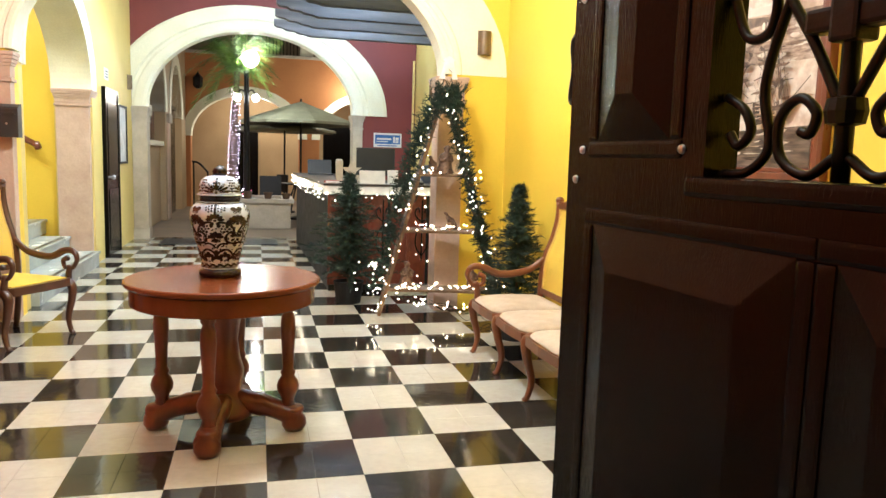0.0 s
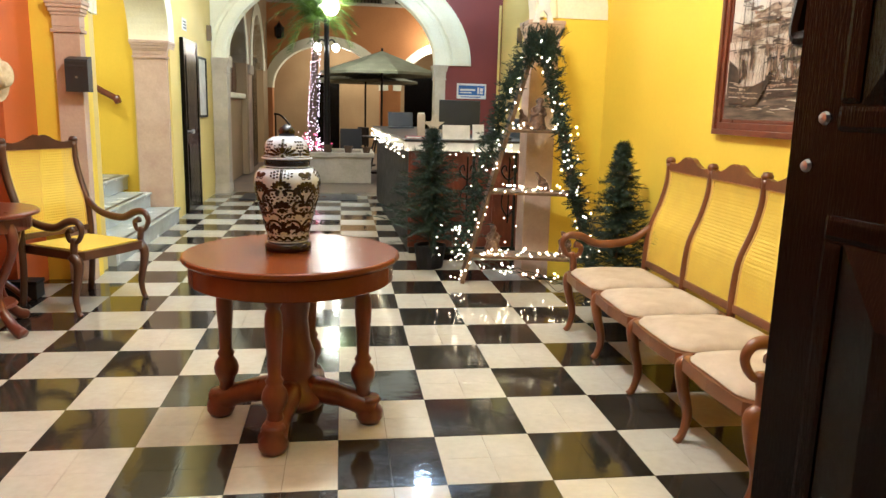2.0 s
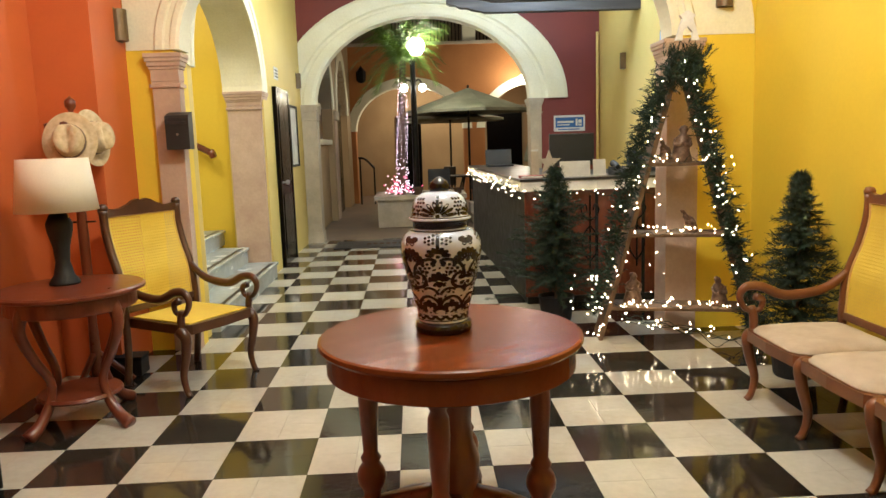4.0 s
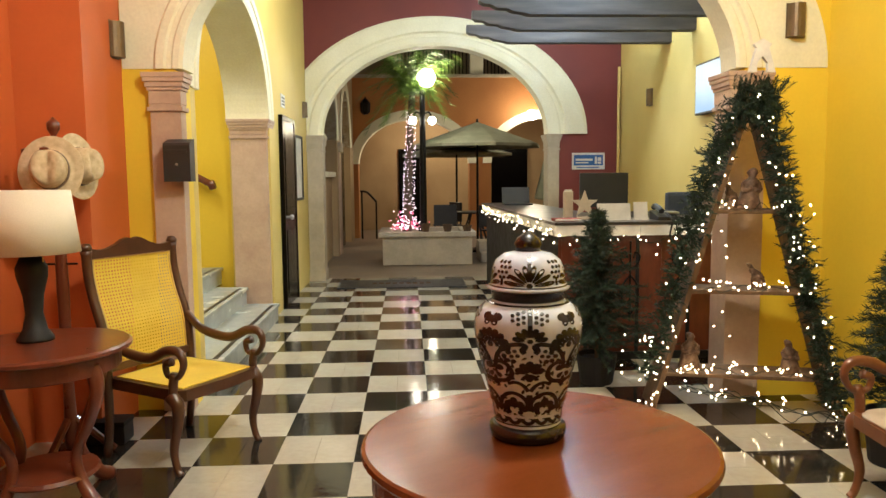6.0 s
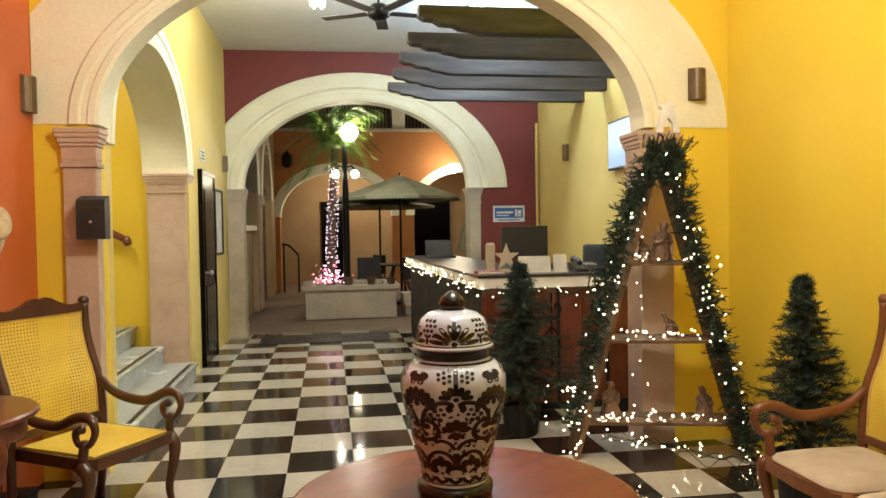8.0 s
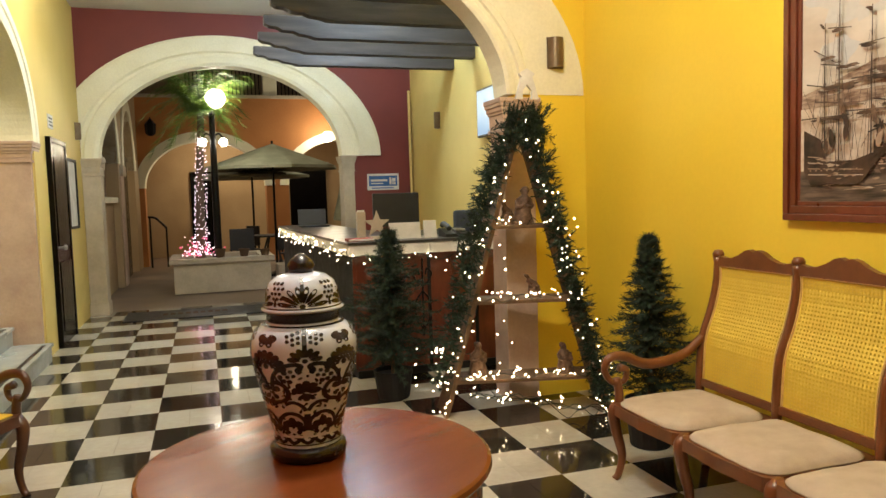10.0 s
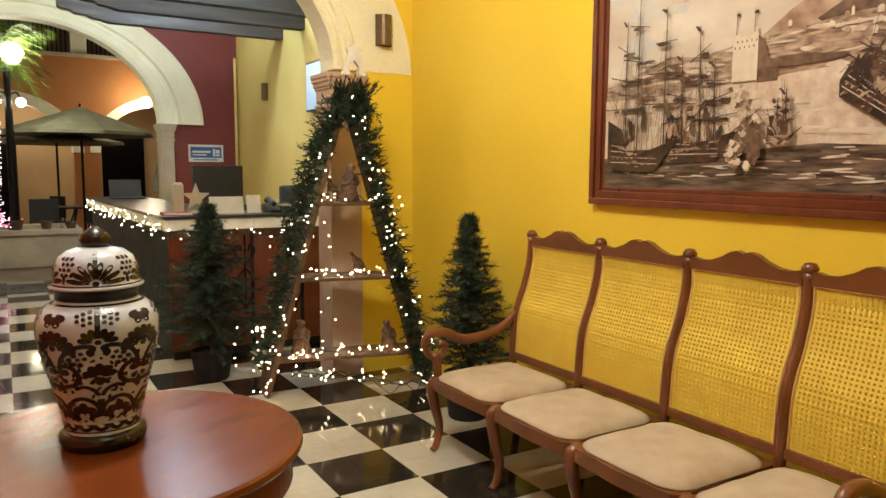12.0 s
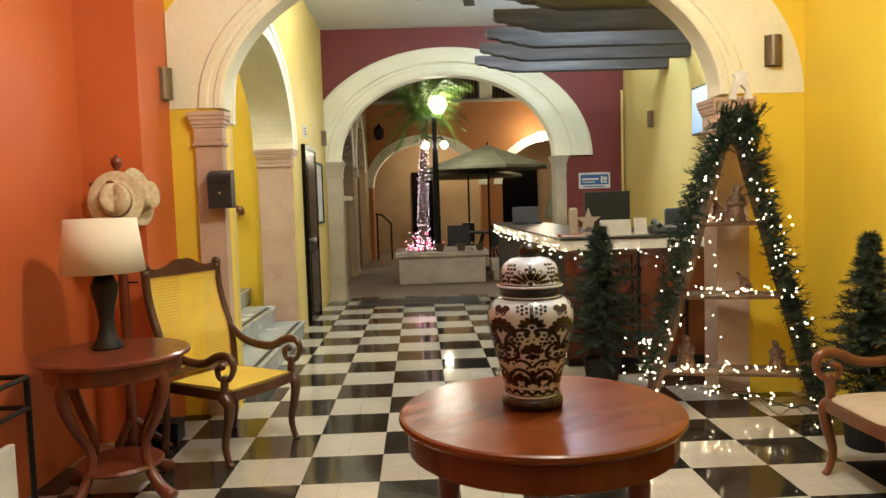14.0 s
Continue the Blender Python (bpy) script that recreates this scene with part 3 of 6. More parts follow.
        # lid: a broad open fan, a stripe and dots
        for i in range(8):
            petal(a, 0.404, -1.42 + 2.84 * i / 7, 0.009, 0.052 if 0 < i < 7 else 0.056, 0.0036)
        ring(a, 0.404, [(0, 0.012), (0, 0.04), (0, 0.074)], 0.0020)
        dot(a, 0.404, 0, 0.001, 0.0044)
        for i in range(5):
            for j in range(-1, 2):
                if 0.412 + 0.0125 * i < 0.47:
                    dot(h, 0.412 + 0.0125 * i, 0.0105 * (j + (0.5 if i % 2 else 0)), 0.0, 0.0030)
        ring(h, 0.404, [(0, 0.0), (0, 0.01), (0, 0.02)], 0.0016)
    fill = random.Random(6)
    for k in range(360):                                      # small leaves that fill the ground between the scrolls
        petal(fill.uniform(0, 6.283), fill.uniform(0.075, 0.252), fill.uniform(0, 6.28), 0.0, fill.uniform(0.008, 0.015), 0.0019)
    for zz, w in ((0.0475, 0.0016), (0.3545, 0.0016), (0.3985, 0.0016)):
        vs = [[place(2 * math.pi * k / 64, zz - w), place(2 * math.pi * k / 64, zz + w)] for k in range(64)]
        for k in range(64):
            p, q = vs[k], vs[(k + 1) % 64]
            bm.faces.new((p[0], q[0], q[1], p[1]))
    part("painted_pattern", bm, M_CERAMIC_K, u, "dark brown painted flowers and scrolls")
    return u


talavera_urn(0.59, -0.135, 0.755, -7)

# ---- cane furniture ----


def cane_panel(y0, y1, path, pitch=0.0175):
    """A cane web between two posts: strands that leave rows of small holes. path: x, z points from foot to head."""
    bm = bmesh.new()
    pts = curve_points([(p[0], 0, p[1]) for p in path], 8)
    acc = [0.0]
    for p, q in zip(pts, pts[1:]):
        acc.append(acc[-1] + (q - p).length)

    def at(s):
        s = min(max(s, 0), acc[-1])
        for i in range(len(acc) - 1):
            if s <= acc[i + 1]:
                f = (s - acc[i]) / max(acc[i + 1] - acc[i], 1e-6)
                return pts[i].lerp(pts[i + 1], f)
        return pts[-1]
    rows, cols = int(acc[-1] / pitch), int((y1 - y0) / pitch)
    ss = [acc[-1] * k / rows for k in range(rows + 1)]
    w = pitch * 0.29
    for s in ss:                                              # strands across
        a, b = at(s - w), at(s + w)
        v = [bm.verts.new(c) for c in ((a.x, y0, a.z), (a.x, y1, a.z), (b.x, y1, b.z), (b.x, y0, b.z))]
        bm.faces.new(v)
    for k in range(cols + 1):                                 # strands upright
        y = y0 + (y1 - y0) * k / cols
        line = [at(acc[-1] * q / 10) for q in range(11)]
        for p, q in zip(line, line[1:]):
            v = [bm.verts.new(c) for c in ((p.x - 0.001, y - w, p.z), (p.x - 0.001, y + w, p.z), (q.x - 0.001, y + w, q.z), (q.x - 0.001, y - w, q.z))]
            bm.faces.new(v)
    return bm


def crest(y0, y1, x, z, thick=0.03, h=0.06):
    """A wavy head rail between two posts."""
    w = y1 - y0
    top = [(0, 0.036), (0.1, 0.026), (0.2, 0.03), (0.3, 0.048), (0.38, 0.07), (0.44, 0.078), (0.5, 0.068), (0.56, 0.078), (0.62, 0.07), (0.7, 0.048), (0.8, 0.03), (0.9, 0.026), (1, 0.036)]
    pts = [(y0, z - h * 0.65), (y1, z - h * 0.65)] + [(y0 + w * f, z - 0.02 + g) for f, g in reversed(top)]
    return prism(pts, lambda u, v, d: (x - thick / 2 + d, u, v), thick)


BACK = [(0.485, 0.40), (0.488, 0.52), (0.505, 0.66), (0.56, 0.81), (0.592, 0.94), (0.60, 1.06)]


def post_of(y, material, parent, drop=0.0):
    pts = curve_points([(0.52, y, 0.0), (0.49, y, 0.2)] + [(px, y, pz - drop) for px, pz in BACK], 5)
    part("back_post", tube(pts, [0.02] * 10 + [0.022] * (len(pts) - 11) + [0.027], 10, flat=1.1), material, parent, smooth=True)
    part("finial", lathe([(0, -0.012), (0.026, -0.01), (0.03, 0.008), (0.02, 0.026), (0, 0.03)], 14, m=pose(0.60, y, 1.07 - drop)), material, parent, smooth=True)


def arm_of(y, material, parent):
    pts = curve_points([(0.51, y, 0.67), (0.38, y, 0.58), (0.18, y, 0.555), (0.05, y, 0.605), (-0.03, y, 0.605), (-0.06, y, 0.55), (-0.02, y, 0.485), (0.045, y, 0.485), (0.06, y, 0.535), (0.02, y, 0.555)], 6)
    part("arm", tube(pts, [0.02 + 0.006 * math.sin(k * 0.12) for k in range(len(pts))], 10), material, parent, "carved scroll armrest", True)
    part("arm_support", tube(curve_points([(0.0, y, 0.50), (0.015, y, 0.45), (0.02, y, 0.36)], 4), 0.022, 10), material, parent, smooth=True)


def front_leg(y, material, parent, low=0.0):
    pts = curve_points([(0.03, y, 0.42 - low), (-0.012, y, 0.34), (0.0, y, 0.24), (0.03, y, 0.12), (0.012, y, 0.03), (-0.012, y, 0.0)], 5)
    part("leg", tube(pts, [0.036 - 0.018 * min(1, k / 18) for k in range(len(pts))], 10), material, parent, smooth=True)


def cushion(y0, y1, parent):
    bm = bmesh.new()
    n = 12
    top, bot = [], []
    for i in range(n + 1):
        rt, rb = [], []
        for j in range(n + 1):
            u, v = i / n * 2 - 1, j / n * 2 - 1
            e = max(abs(u), abs(v)) if abs(u) * abs(v) < 0.75 else (abs(u) ** 6 + abs(v) ** 6) ** (1 / 6)
            r = 1 if e < 1 else 1 / e
            puff = (1 - u ** 4) * (1 - v ** 4)
            x, y = 0.225 + 0.25 * u * r, (y0 + y1) / 2 + (y1 - y0) / 2 * v * r
            rt.append(bm.verts.new((x, y, 0.392 + 0.04 * puff ** 0.6 + 0.006 * noise.noise((x * 9, y * 9, parent.location.y)))))
            rb.append(bm.verts.new((x, y, 0.387)))
        top.append(rt)
        bot.append(rb)
    for i in range(n):
        for j in range(n):
            bm.faces.new((top[i][j], top[i + 1][j], top[i + 1][j + 1], top[i][j + 1]))
            bm.faces.new((bot[i][j], bot[i][j + 1], bot[i + 1][j + 1], bot[i + 1][j]))
    for i in range(n):
        for a, b in (((i, 0), (i + 1, 0)), ((i, n), (i + 1, n)), ((0, i), (0, i + 1)), ((n, i), (n, i + 1))):
            bm.faces.new((top[a[0]][a[1]], top[b[0]][b[1]], bot[b[0]][b[1]], bot[a[0]][a[1]]))
    return bm


def seat_frame(y0, y1, low):
    pts = [(-0.03, y0 + 0.03), (-0.045, (y0 + y1) / 2), (-0.03, y1 - 0.03), (0.0, y1), (0.50, y1 - 0.01), (0.50, y0 + 0.01), (0.0, y0)]
    return prism(pts, lambda u, v, d: (u, v, 0.39 - low + d), 0.055)


def cane_seat(m, seats, width, wood, label, category, cushions=True, name="cane_bench", low=0.06):
    b = thing(name, m, label, category)
    posts = [seats * width / 2 - width * k for k in range(seats + 1)]
    for y in posts:
        post_of(y, wood, b)
        front_leg(y, wood, b, low)
    for k in range(seats):
        y1, y0 = posts[k], posts[k + 1]
        part("seat", seat_frame(y0 + 0.006, y1 - 0.006, low), wood, b)
        part("crest_rail", crest(y0 + 0.018, y1 - 0.018, 0.598, 1.055), wood, b)
        part("lower_rail", abox(0.475, y0 + 0.018, 0.475 - low, 0.505, y1 - 0.018, 0.515 - low, 0.004), wood, b)
        web = [(0.488, 0.515 - low)] + BACK[2:5] + [(0.592, 1.025)]
        part("cane_back", cane_panel(y0 + 0.02, y1 - 0.02, web), M_CANE, b, "yellow woven cane back")["kind"] = "stuff"
        for ye in (y0 + 0.028, y1 - 0.028):
            part("cane_edging", tube(curve_points([(px - 0.003, ye, pz) for px, pz in web], 5), 0.0055, 6), M_EDGING, b, "pale rattan edging")
        part("cane_edging", tube([(0.588, y0 + 0.028, 1.018), (0.588, y1 - 0.028, 1.018)], 0.0055, 6), M_EDGING, b, "pale rattan edging")
        if not cushions:
            part("cane_seat", abox(0.0, y0 + 0.04, 0.442 - low, 0.47, y1 - 0.04, 0.452 - low, 0.004), M_CANE, b, "yellow woven cane seat")
    for y in (posts[0], posts[-1]):
        arm_of(y, wood, b)
    return b


bench = cane_seat(pose(2.22, -0.005, 0), 4, 0.525, M_CHAIRWOOD, "long four-seat wooden bench with woven cane backs", "bench")
for k in range(4):
    y1 = 1.05 - 0.525 * k
    c = thing("seat_cushion", pose(2.22, y1 - 0.2625 - 0.005, 0), "beige cloth seat cushion on the cane bench", "cushion", "cushions on the bench")
    part("cover", cushion(-0.25, 0.25, c), M_CUSHION, c, smooth=True)
chair = cane_seat(pose(-0.685, 1.72, 0, 0, 0, 149), 1, 0.54, M_DARKCHAIR, "dark wooden armchair with yellow cane back and seat", "armchair", False, "cane_armchair", 0.03)

# ---- painting ----
M_SEPIA = mat("sepia_sky_print", (0.68, 0.62, 0.54), 0.35, (0.52, 0.44, 0.36), 2.6, 20, 0.0, stretch=(1, 0.6, 1.6))
M_SEA = mat("sepia_sea_print", (0.20, 0.14, 0.105), 0.35, (0.03, 0.02, 0.016), 9, 60, 0.0, stretch=(1, 0.8, 6))
M_HULL = mat("dark_sepia_print", (0.018, 0.011, 0.009), 0.35, (0.09, 0.05, 0.035), 14, 90)
M_HILL = mat("brown_sepia_print", (0.26, 0.15, 0.10), 0.35, (0.52, 0.40, 0.30), 12, 60)
M_SMOKE = mat("pale_smoke_print", (0.70, 0.62, 0.53), 0.35, (0.50, 0.38, 0.29), 22, 60)
M_CLOUD = mat("cream_cloud_print", (0.74, 0.66, 0.55), 0.35, (0.60, 0.51, 0.41), 5, 40)
M_COOLSKY = mat("blue_grey_sky_print", (0.50, 0.52, 0.54), 0.35, (0.60, 0.57, 0.52), 4, 40)
M_DARKHILL = mat("umber_print", (0.06, 0.034, 0.024), 0.35, (0.20, 0.12, 0.08), 22, 90)
M_LAND = mat("pale_umber_print", (0.50, 0.38, 0.29), 0.35, (0.17, 0.10, 0.07), 20, 90, stretch=(1, 1, 4))


def painting():
    p = thing("framed_painting", pose(2.9, 0.0, 0), "large sepia painting of sailing ships in a dark frame", "painting")
    y0, y1, z0, z1 = -1.35, 0.66, 1.255, 2.62
    bm = bmesh.new()
    for f0, f1, o, d in ((0.0, 0.03, 0, 0.04), (0.03, 0.065, 0.0, 0.03), (0.065, 0.085, 0.0, 0.02)):
        for a in ((y0 + f0, z0 + f0, y1 - f0, z0 + f1), (y0 + f0, z1 - f1, y1 - f0, z1 - f0), (y0 + f0, z0 + f1, y0 + f1, z1 - f1), (y1 - f1, z0 + f1, y1 - f0, z1 - f1)):
            box(bm, -d, a[0], a[1], -0.001, a[2], a[3], 0.004)
    part("frame", bm, M_REDWOOD, p, "dark red-brown moulded frame")
    part("picture", abox(-0.012, y0 + 0.08, z0 + 0.08, -0.002, y1 - 0.08, z1 - 0.08), M_SEPIA, p, "sepia sky")
    layer = [0.0125]

    def flat(name, pts, m):
        layer[0] += 0.00004
        x = -layer[0]
        part(name, prism(pts, lambda u, v, d: (x - d, u, v), 0.00003), m, p)
    L, R, B, T = y1 - 0.085, y0 + 0.085, z0 + 0.085, z1 - 0.085
    rnd = random.Random(5)

    def daub(name, cy, cz, w, h, m, lean=0.0, n=11, rough=0.3):
        """A ragged brush patch."""
        pts = []
        for k in range(n):
            t = 2 * math.pi * k / n
            g = 1 + rnd.uniform(-rough, rough)
            uu, vv = w * g * math.cos(t), h * g * math.sin(t)
            pts.append((min(L, max(R, cy + uu * math.cos(lean) - vv * math.sin(lean))), min(T, max(B, cz + uu * math.sin(lean) + vv * math.cos(lean)))))
        flat(name, pts, m)

    def line(name, p, q, w0, w1, m):
        d = (Vector((*q, 0)) - Vector((*p, 0))).normalized()
        flat(name, [(p[0] - d.y * w0, p[1] + d.x * w0), (p[0] + d.y * w0, p[1] - d.x * w0), (q[0] + d.y * w1, q[1] - d.x * w1), (q[0] - d.y * w1, q[1] + d.x * w1)], m)

    # sky: cool corner, warm clouds
    for k in range(9):
        daub("painted_sky", rnd.uniform(0.2, 0.5), rnd.uniform(1.95, 2.5), rnd.uniform(0.08, 0.16), rnd.uniform(0.05, 0.1), M_COOLSKY)
    for k in range(14):
        daub("painted_cloud", rnd.uniform(-1.0, 0.3), rnd.uniform(2.1, 2.5), rnd.uniform(0.08, 0.2), rnd.uniform(0.025, 0.06), rnd.choice((M_SMOKE, M_SEPIA, M_CLOUD)), rnd.uniform(-0.2, 0.5))
    # mountain, far coast and the pale bay
    flat("painted_mountain", [(-0.24, 1.92), (-0.36, 2.0), (-0.48, 2.06), (-0.58, 2.1), (-0.68, 2.07), (-0.8, 2.0), (-0.95, 1.99), (-1.1, 2.02), (R, 2.0), (R, 1.88), (-0.24, 1.88)], M_HILL)
    flat("painted_mountain", [(-0.46, 1.95), (-0.56, 2.0), (-0.75, 2.0), (-0.95, 1.98), (R, 1.97), (R, 1.92), (-0.5, 1.92)], M_DARKHILL)
    flat("painted_coast", [(L, 1.80), (0.4, 1.84), (0.2, 1.9), (0.05, 1.88), (-0.1, 1.9), (-0.3, 1.92), (-0.6, 1.95), (-0.9, 1.95), (R, 1.95), (R, 1.76), (-0.3, 1.77), (L, 1.72)], M_LAND)
    for k in range(90):
        cy = rnd.uniform(R + 0.06, 0.45)
        daub("painted_shore", cy, 1.80 + rnd.uniform(-0.03, 0.12) * (1 if cy < 0 else 0.5), rnd.uniform(0.02, 0.08), rnd.uniform(0.004, 0.012), rnd.choice((M_HILL, M_DARKHILL, M_SMOKE, M_SEPIA)), rnd.uniform(-0.12, 0.12))
    for k in range(30):
        cy, cz, w, h = rnd.uniform(-1.1, -0.24), rnd.uniform(1.86, 1.94), rnd.uniform(0.008, 0.024), rnd.uniform(0.01, 0.03)
        flat("painted_house", [(cy, cz), (cy + w, cz), (cy + w, cz + h), (cy + w / 2, cz + h * 1.3), (cy, cz + h)], rnd.choice((M_SMOKE, M_CLOUD, M_HILL)))
    daub("painted_headland", -0.42, 1.815, 0.15, 0.022, M_DARKHILL)
    flat("painted_bay", [(L, 1.74), (0.1, 1.73), (-0.25, 1.75), (-0.35, 1.77), (-0.7, 1.785), (R, 1.77), (R, 1.5), (L, 1.45)], M_SMOKE)
    for k in range(26):
        daub("painted_ripple", rnd.uniform(R + 0.1, L - 0.1), rnd.uniform(1.53, 1.74), rnd.uniform(0.03, 0.12), rnd.uniform(0.003, 0.008), rnd.choice((M_CLOUD, M_SEPIA, M_HILL)), rnd.uniform(-0.06, 0.06))
    # castle
    flat("painted_castle", [(-0.12, 1.76), (-0.12, 1.93), (-0.135, 1.93), (-0.135, 1.945), (-0.15, 1.945), (-0.15, 1.93), (-0.17, 1.93), (-0.17, 1.95), (-0.19, 1.95), (-0.19, 1.935), (-0.21, 1.935), (-0.21, 1.96), (-0.232, 1.96), (-0.232, 1.76)], M_CLOUD)
    flat("painted_castle", [(-0.232, 1.75), (-0.232, 1.93), (-0.26, 1.9), (-0.285, 1.83), (-0.32, 1.79), (-0.32, 1.75)], M_DARKHILL)
    for k in range(10):
        cy, cz = -0.13 - 0.0105 * k, 1.885 + 0.022 * (k % 2)
        line("painted_window", (cy, cz), (cy, cz + 0.009), 0.0022, 0.0022, M_HULL)
    for cy in (-0.135, -0.215):
        line("painted_flagpole", (cy, 1.94), (cy, 2.03), 0.0018, 0.001, M_HULL)
        daub("painted_flag", cy - 0.006, 2.015, 0.01, 0.007, M_HULL)
    # sea with dark swell and pale crests
    flat("painted_sea", [(L, 1.47), (0.3, 1.49), (0.0, 1.47), (-0.25, 1.5), (-0.5, 1.515), (-0.8, 1.50), (R, 1.51), (R, B), (L, B)], M_SEA)
    for k in range(130):
        daub("painted_wave", rnd.uniform(R + 0.1, L - 0.1), rnd.uniform(1.37, 1.50), rnd.uniform(0.012, 0.06), rnd.uniform(0.0015, 0.005), rnd.choice((M_HULL, M_SMOKE, M_HILL, M_HULL, M_SEPIA)), rnd.uniform(-0.1, 0.1))

    def ship(cy, cz, s, lean, masts, stern=True):
        def P(u, v):
            c, n = math.cos(lean), math.sin(lean)
            return (min(L, max(R, cy - s * (u * c - v * n))), cz + s * (u * n + v * c))
        flat("painted_hull", [P(*q) for q in ((-0.25, 0.26 if stern else 0.15), (-0.25, 0.02), (-0.20, -0.06), (0.14, -0.06), (0.24, 0.05), (0.32, 0.12), (0.2, 0.10), (0.1, 0.07), (-0.08, 0.07), (-0.13, 0.2 if stern else 0.1))], M_HULL)
        for k in range(4):
            line("painted_stripe", P(-0.22, 0.0 + 0.035 * k), P(0.0 if k > 1 else 0.16, -0.012 + 0.03 * k), 0.0022, 0.0016, M_HILL if k % 2 else M_SMOKE)
        for k in range(9):
            q = P(-0.2 + 0.04 * k, 0.022)
            daub("painted_gunport", q[0], q[1], 0.004, 0.004, M_HILL)
        for mx, mh in masts:
            line("painted_mast", P(mx, 0.04), P(mx, mh), 0.0042, 0.0018, M_HULL)
            line("painted_mast", P(mx - 0.02, 0.04), P(mx - 0.004, mh * 0.72), 0.002, 0.001, M_HULL)
            q = P(mx, mh)
            daub("painted_flag", q[0] + 0.014, q[1] - 0.012, 0.016, 0.008, M_HULL, 0.6, 9, 0.5)
            for f, w in ((0.38, 0.17), (0.58, 0.13), (0.78, 0.08)):
                zz, tilt = mh * f, rnd.uniform(-0.05, 0.05)
                line("painted_yard", P(mx - w, zz - tilt), P(mx + w, zz + tilt), 0.0028, 0.0016, M_HULL)
                for e in range(2):
                    q = P(mx + rnd.uniform(-0.6, 0.6) * w, zz - 0.012)
                    daub("painted_furled_sail", q[0], q[1], s * w * 0.42, 0.0075, rnd.choice((M_DARKHILL, M_HULL)), tilt)
            q = P(mx, mh * 0.6)
            daub("painted_top", q[0], q[1], 0.009, 0.005, M_HULL)
            for e in range(7):
                w = (e - 3) * 0.045
                line("painted_rigging", P(mx + w, 0.06), P(mx + w * 0.08, mh * (0.6 if e % 2 else 0.85)), 0.0011, 0.0006, M_HULL)
            for e in range(4):
                q = P(mx + rnd.uniform(-0.06, 0.06), mh * rnd.uniform(0.15, 0.4))
                daub("painted_canvas", q[0], q[1], 0.013, 0.035, rnd.choice((M_DARKHILL, M_HULL, M_HILL)), rnd.uniform(-0.4, 0.4))
        for k in range(26):
            q = P(rnd.uniform(-0.23, 0.16), rnd.uniform(-0.05, 0.1))
            daub("painted_shade", q[0], q[1], rnd.uniform(0.006, 0.022), rnd.uniform(0.002, 0.006), rnd.choice((M_HULL, M_DARKHILL, M_HILL)), lean + rnd.uniform(-0.2, 0.2))
        for k in range(16):
            q = P(rnd.uniform(-0.2, 0.2), rnd.uniform(0.12, 0.4))
            line("painted_rope", q, (q[0] + rnd.uniform(-0.09, 0.09), q[1] + rnd.uniform(0.02, 0.16)), 0.0012, 0.0008, M_HULL)
        line("painted_bowsprit", P(0.22, 0.08), P(0.46, 0.24), 0.0032, 0.0016, M_HULL)
    ship(0.03, 1.49, 0.66, 0.03, ((-0.12, 0.62), (0.02, 0.78), (0.13, 0.55)), False)
    ship(0.36, 1.455, 0.74, 0.0, ((-0.10, 0.85), (0.0, 1.03), (0.21, 0.88)))
    ship(-0.68, 1.64, 0.56, -0.55, ((-0.14, 0.45), (0.0, 0.6), (0.14, 0.5)), False)
    ship(-1.05, 1.56, 0.5, 0.1, ((-0.1, 0.6), (0.08, 0.7)), False)
    ship(-0.355, 1.525, 0.2, 0.0, ((-0.05, 0.8), (0.12, 0.95)))
    for k in range(60):
        t = k / 59
        daub("painted_smoke", -0.20 + 0.03 * math.sin(t * 9) + rnd.uniform(-0.035, 0.035), 1.43 + 0.31 * t, 0.016 - 0.006 * t, 0.015 - 0.005 * t, rnd.choice((M_SMOKE, M_HILL, M_CLOUD, M_DARKHILL)), 0, 14, 0.25)
        if k % 2:
            daub("painted_smoke", -0.25 + rnd.uniform(-0.025, 0.02), 1.45 + 0.14 * t, 0.014, 0.014, M_DARKHILL)


painting()

# ---- entrance door leaf ----


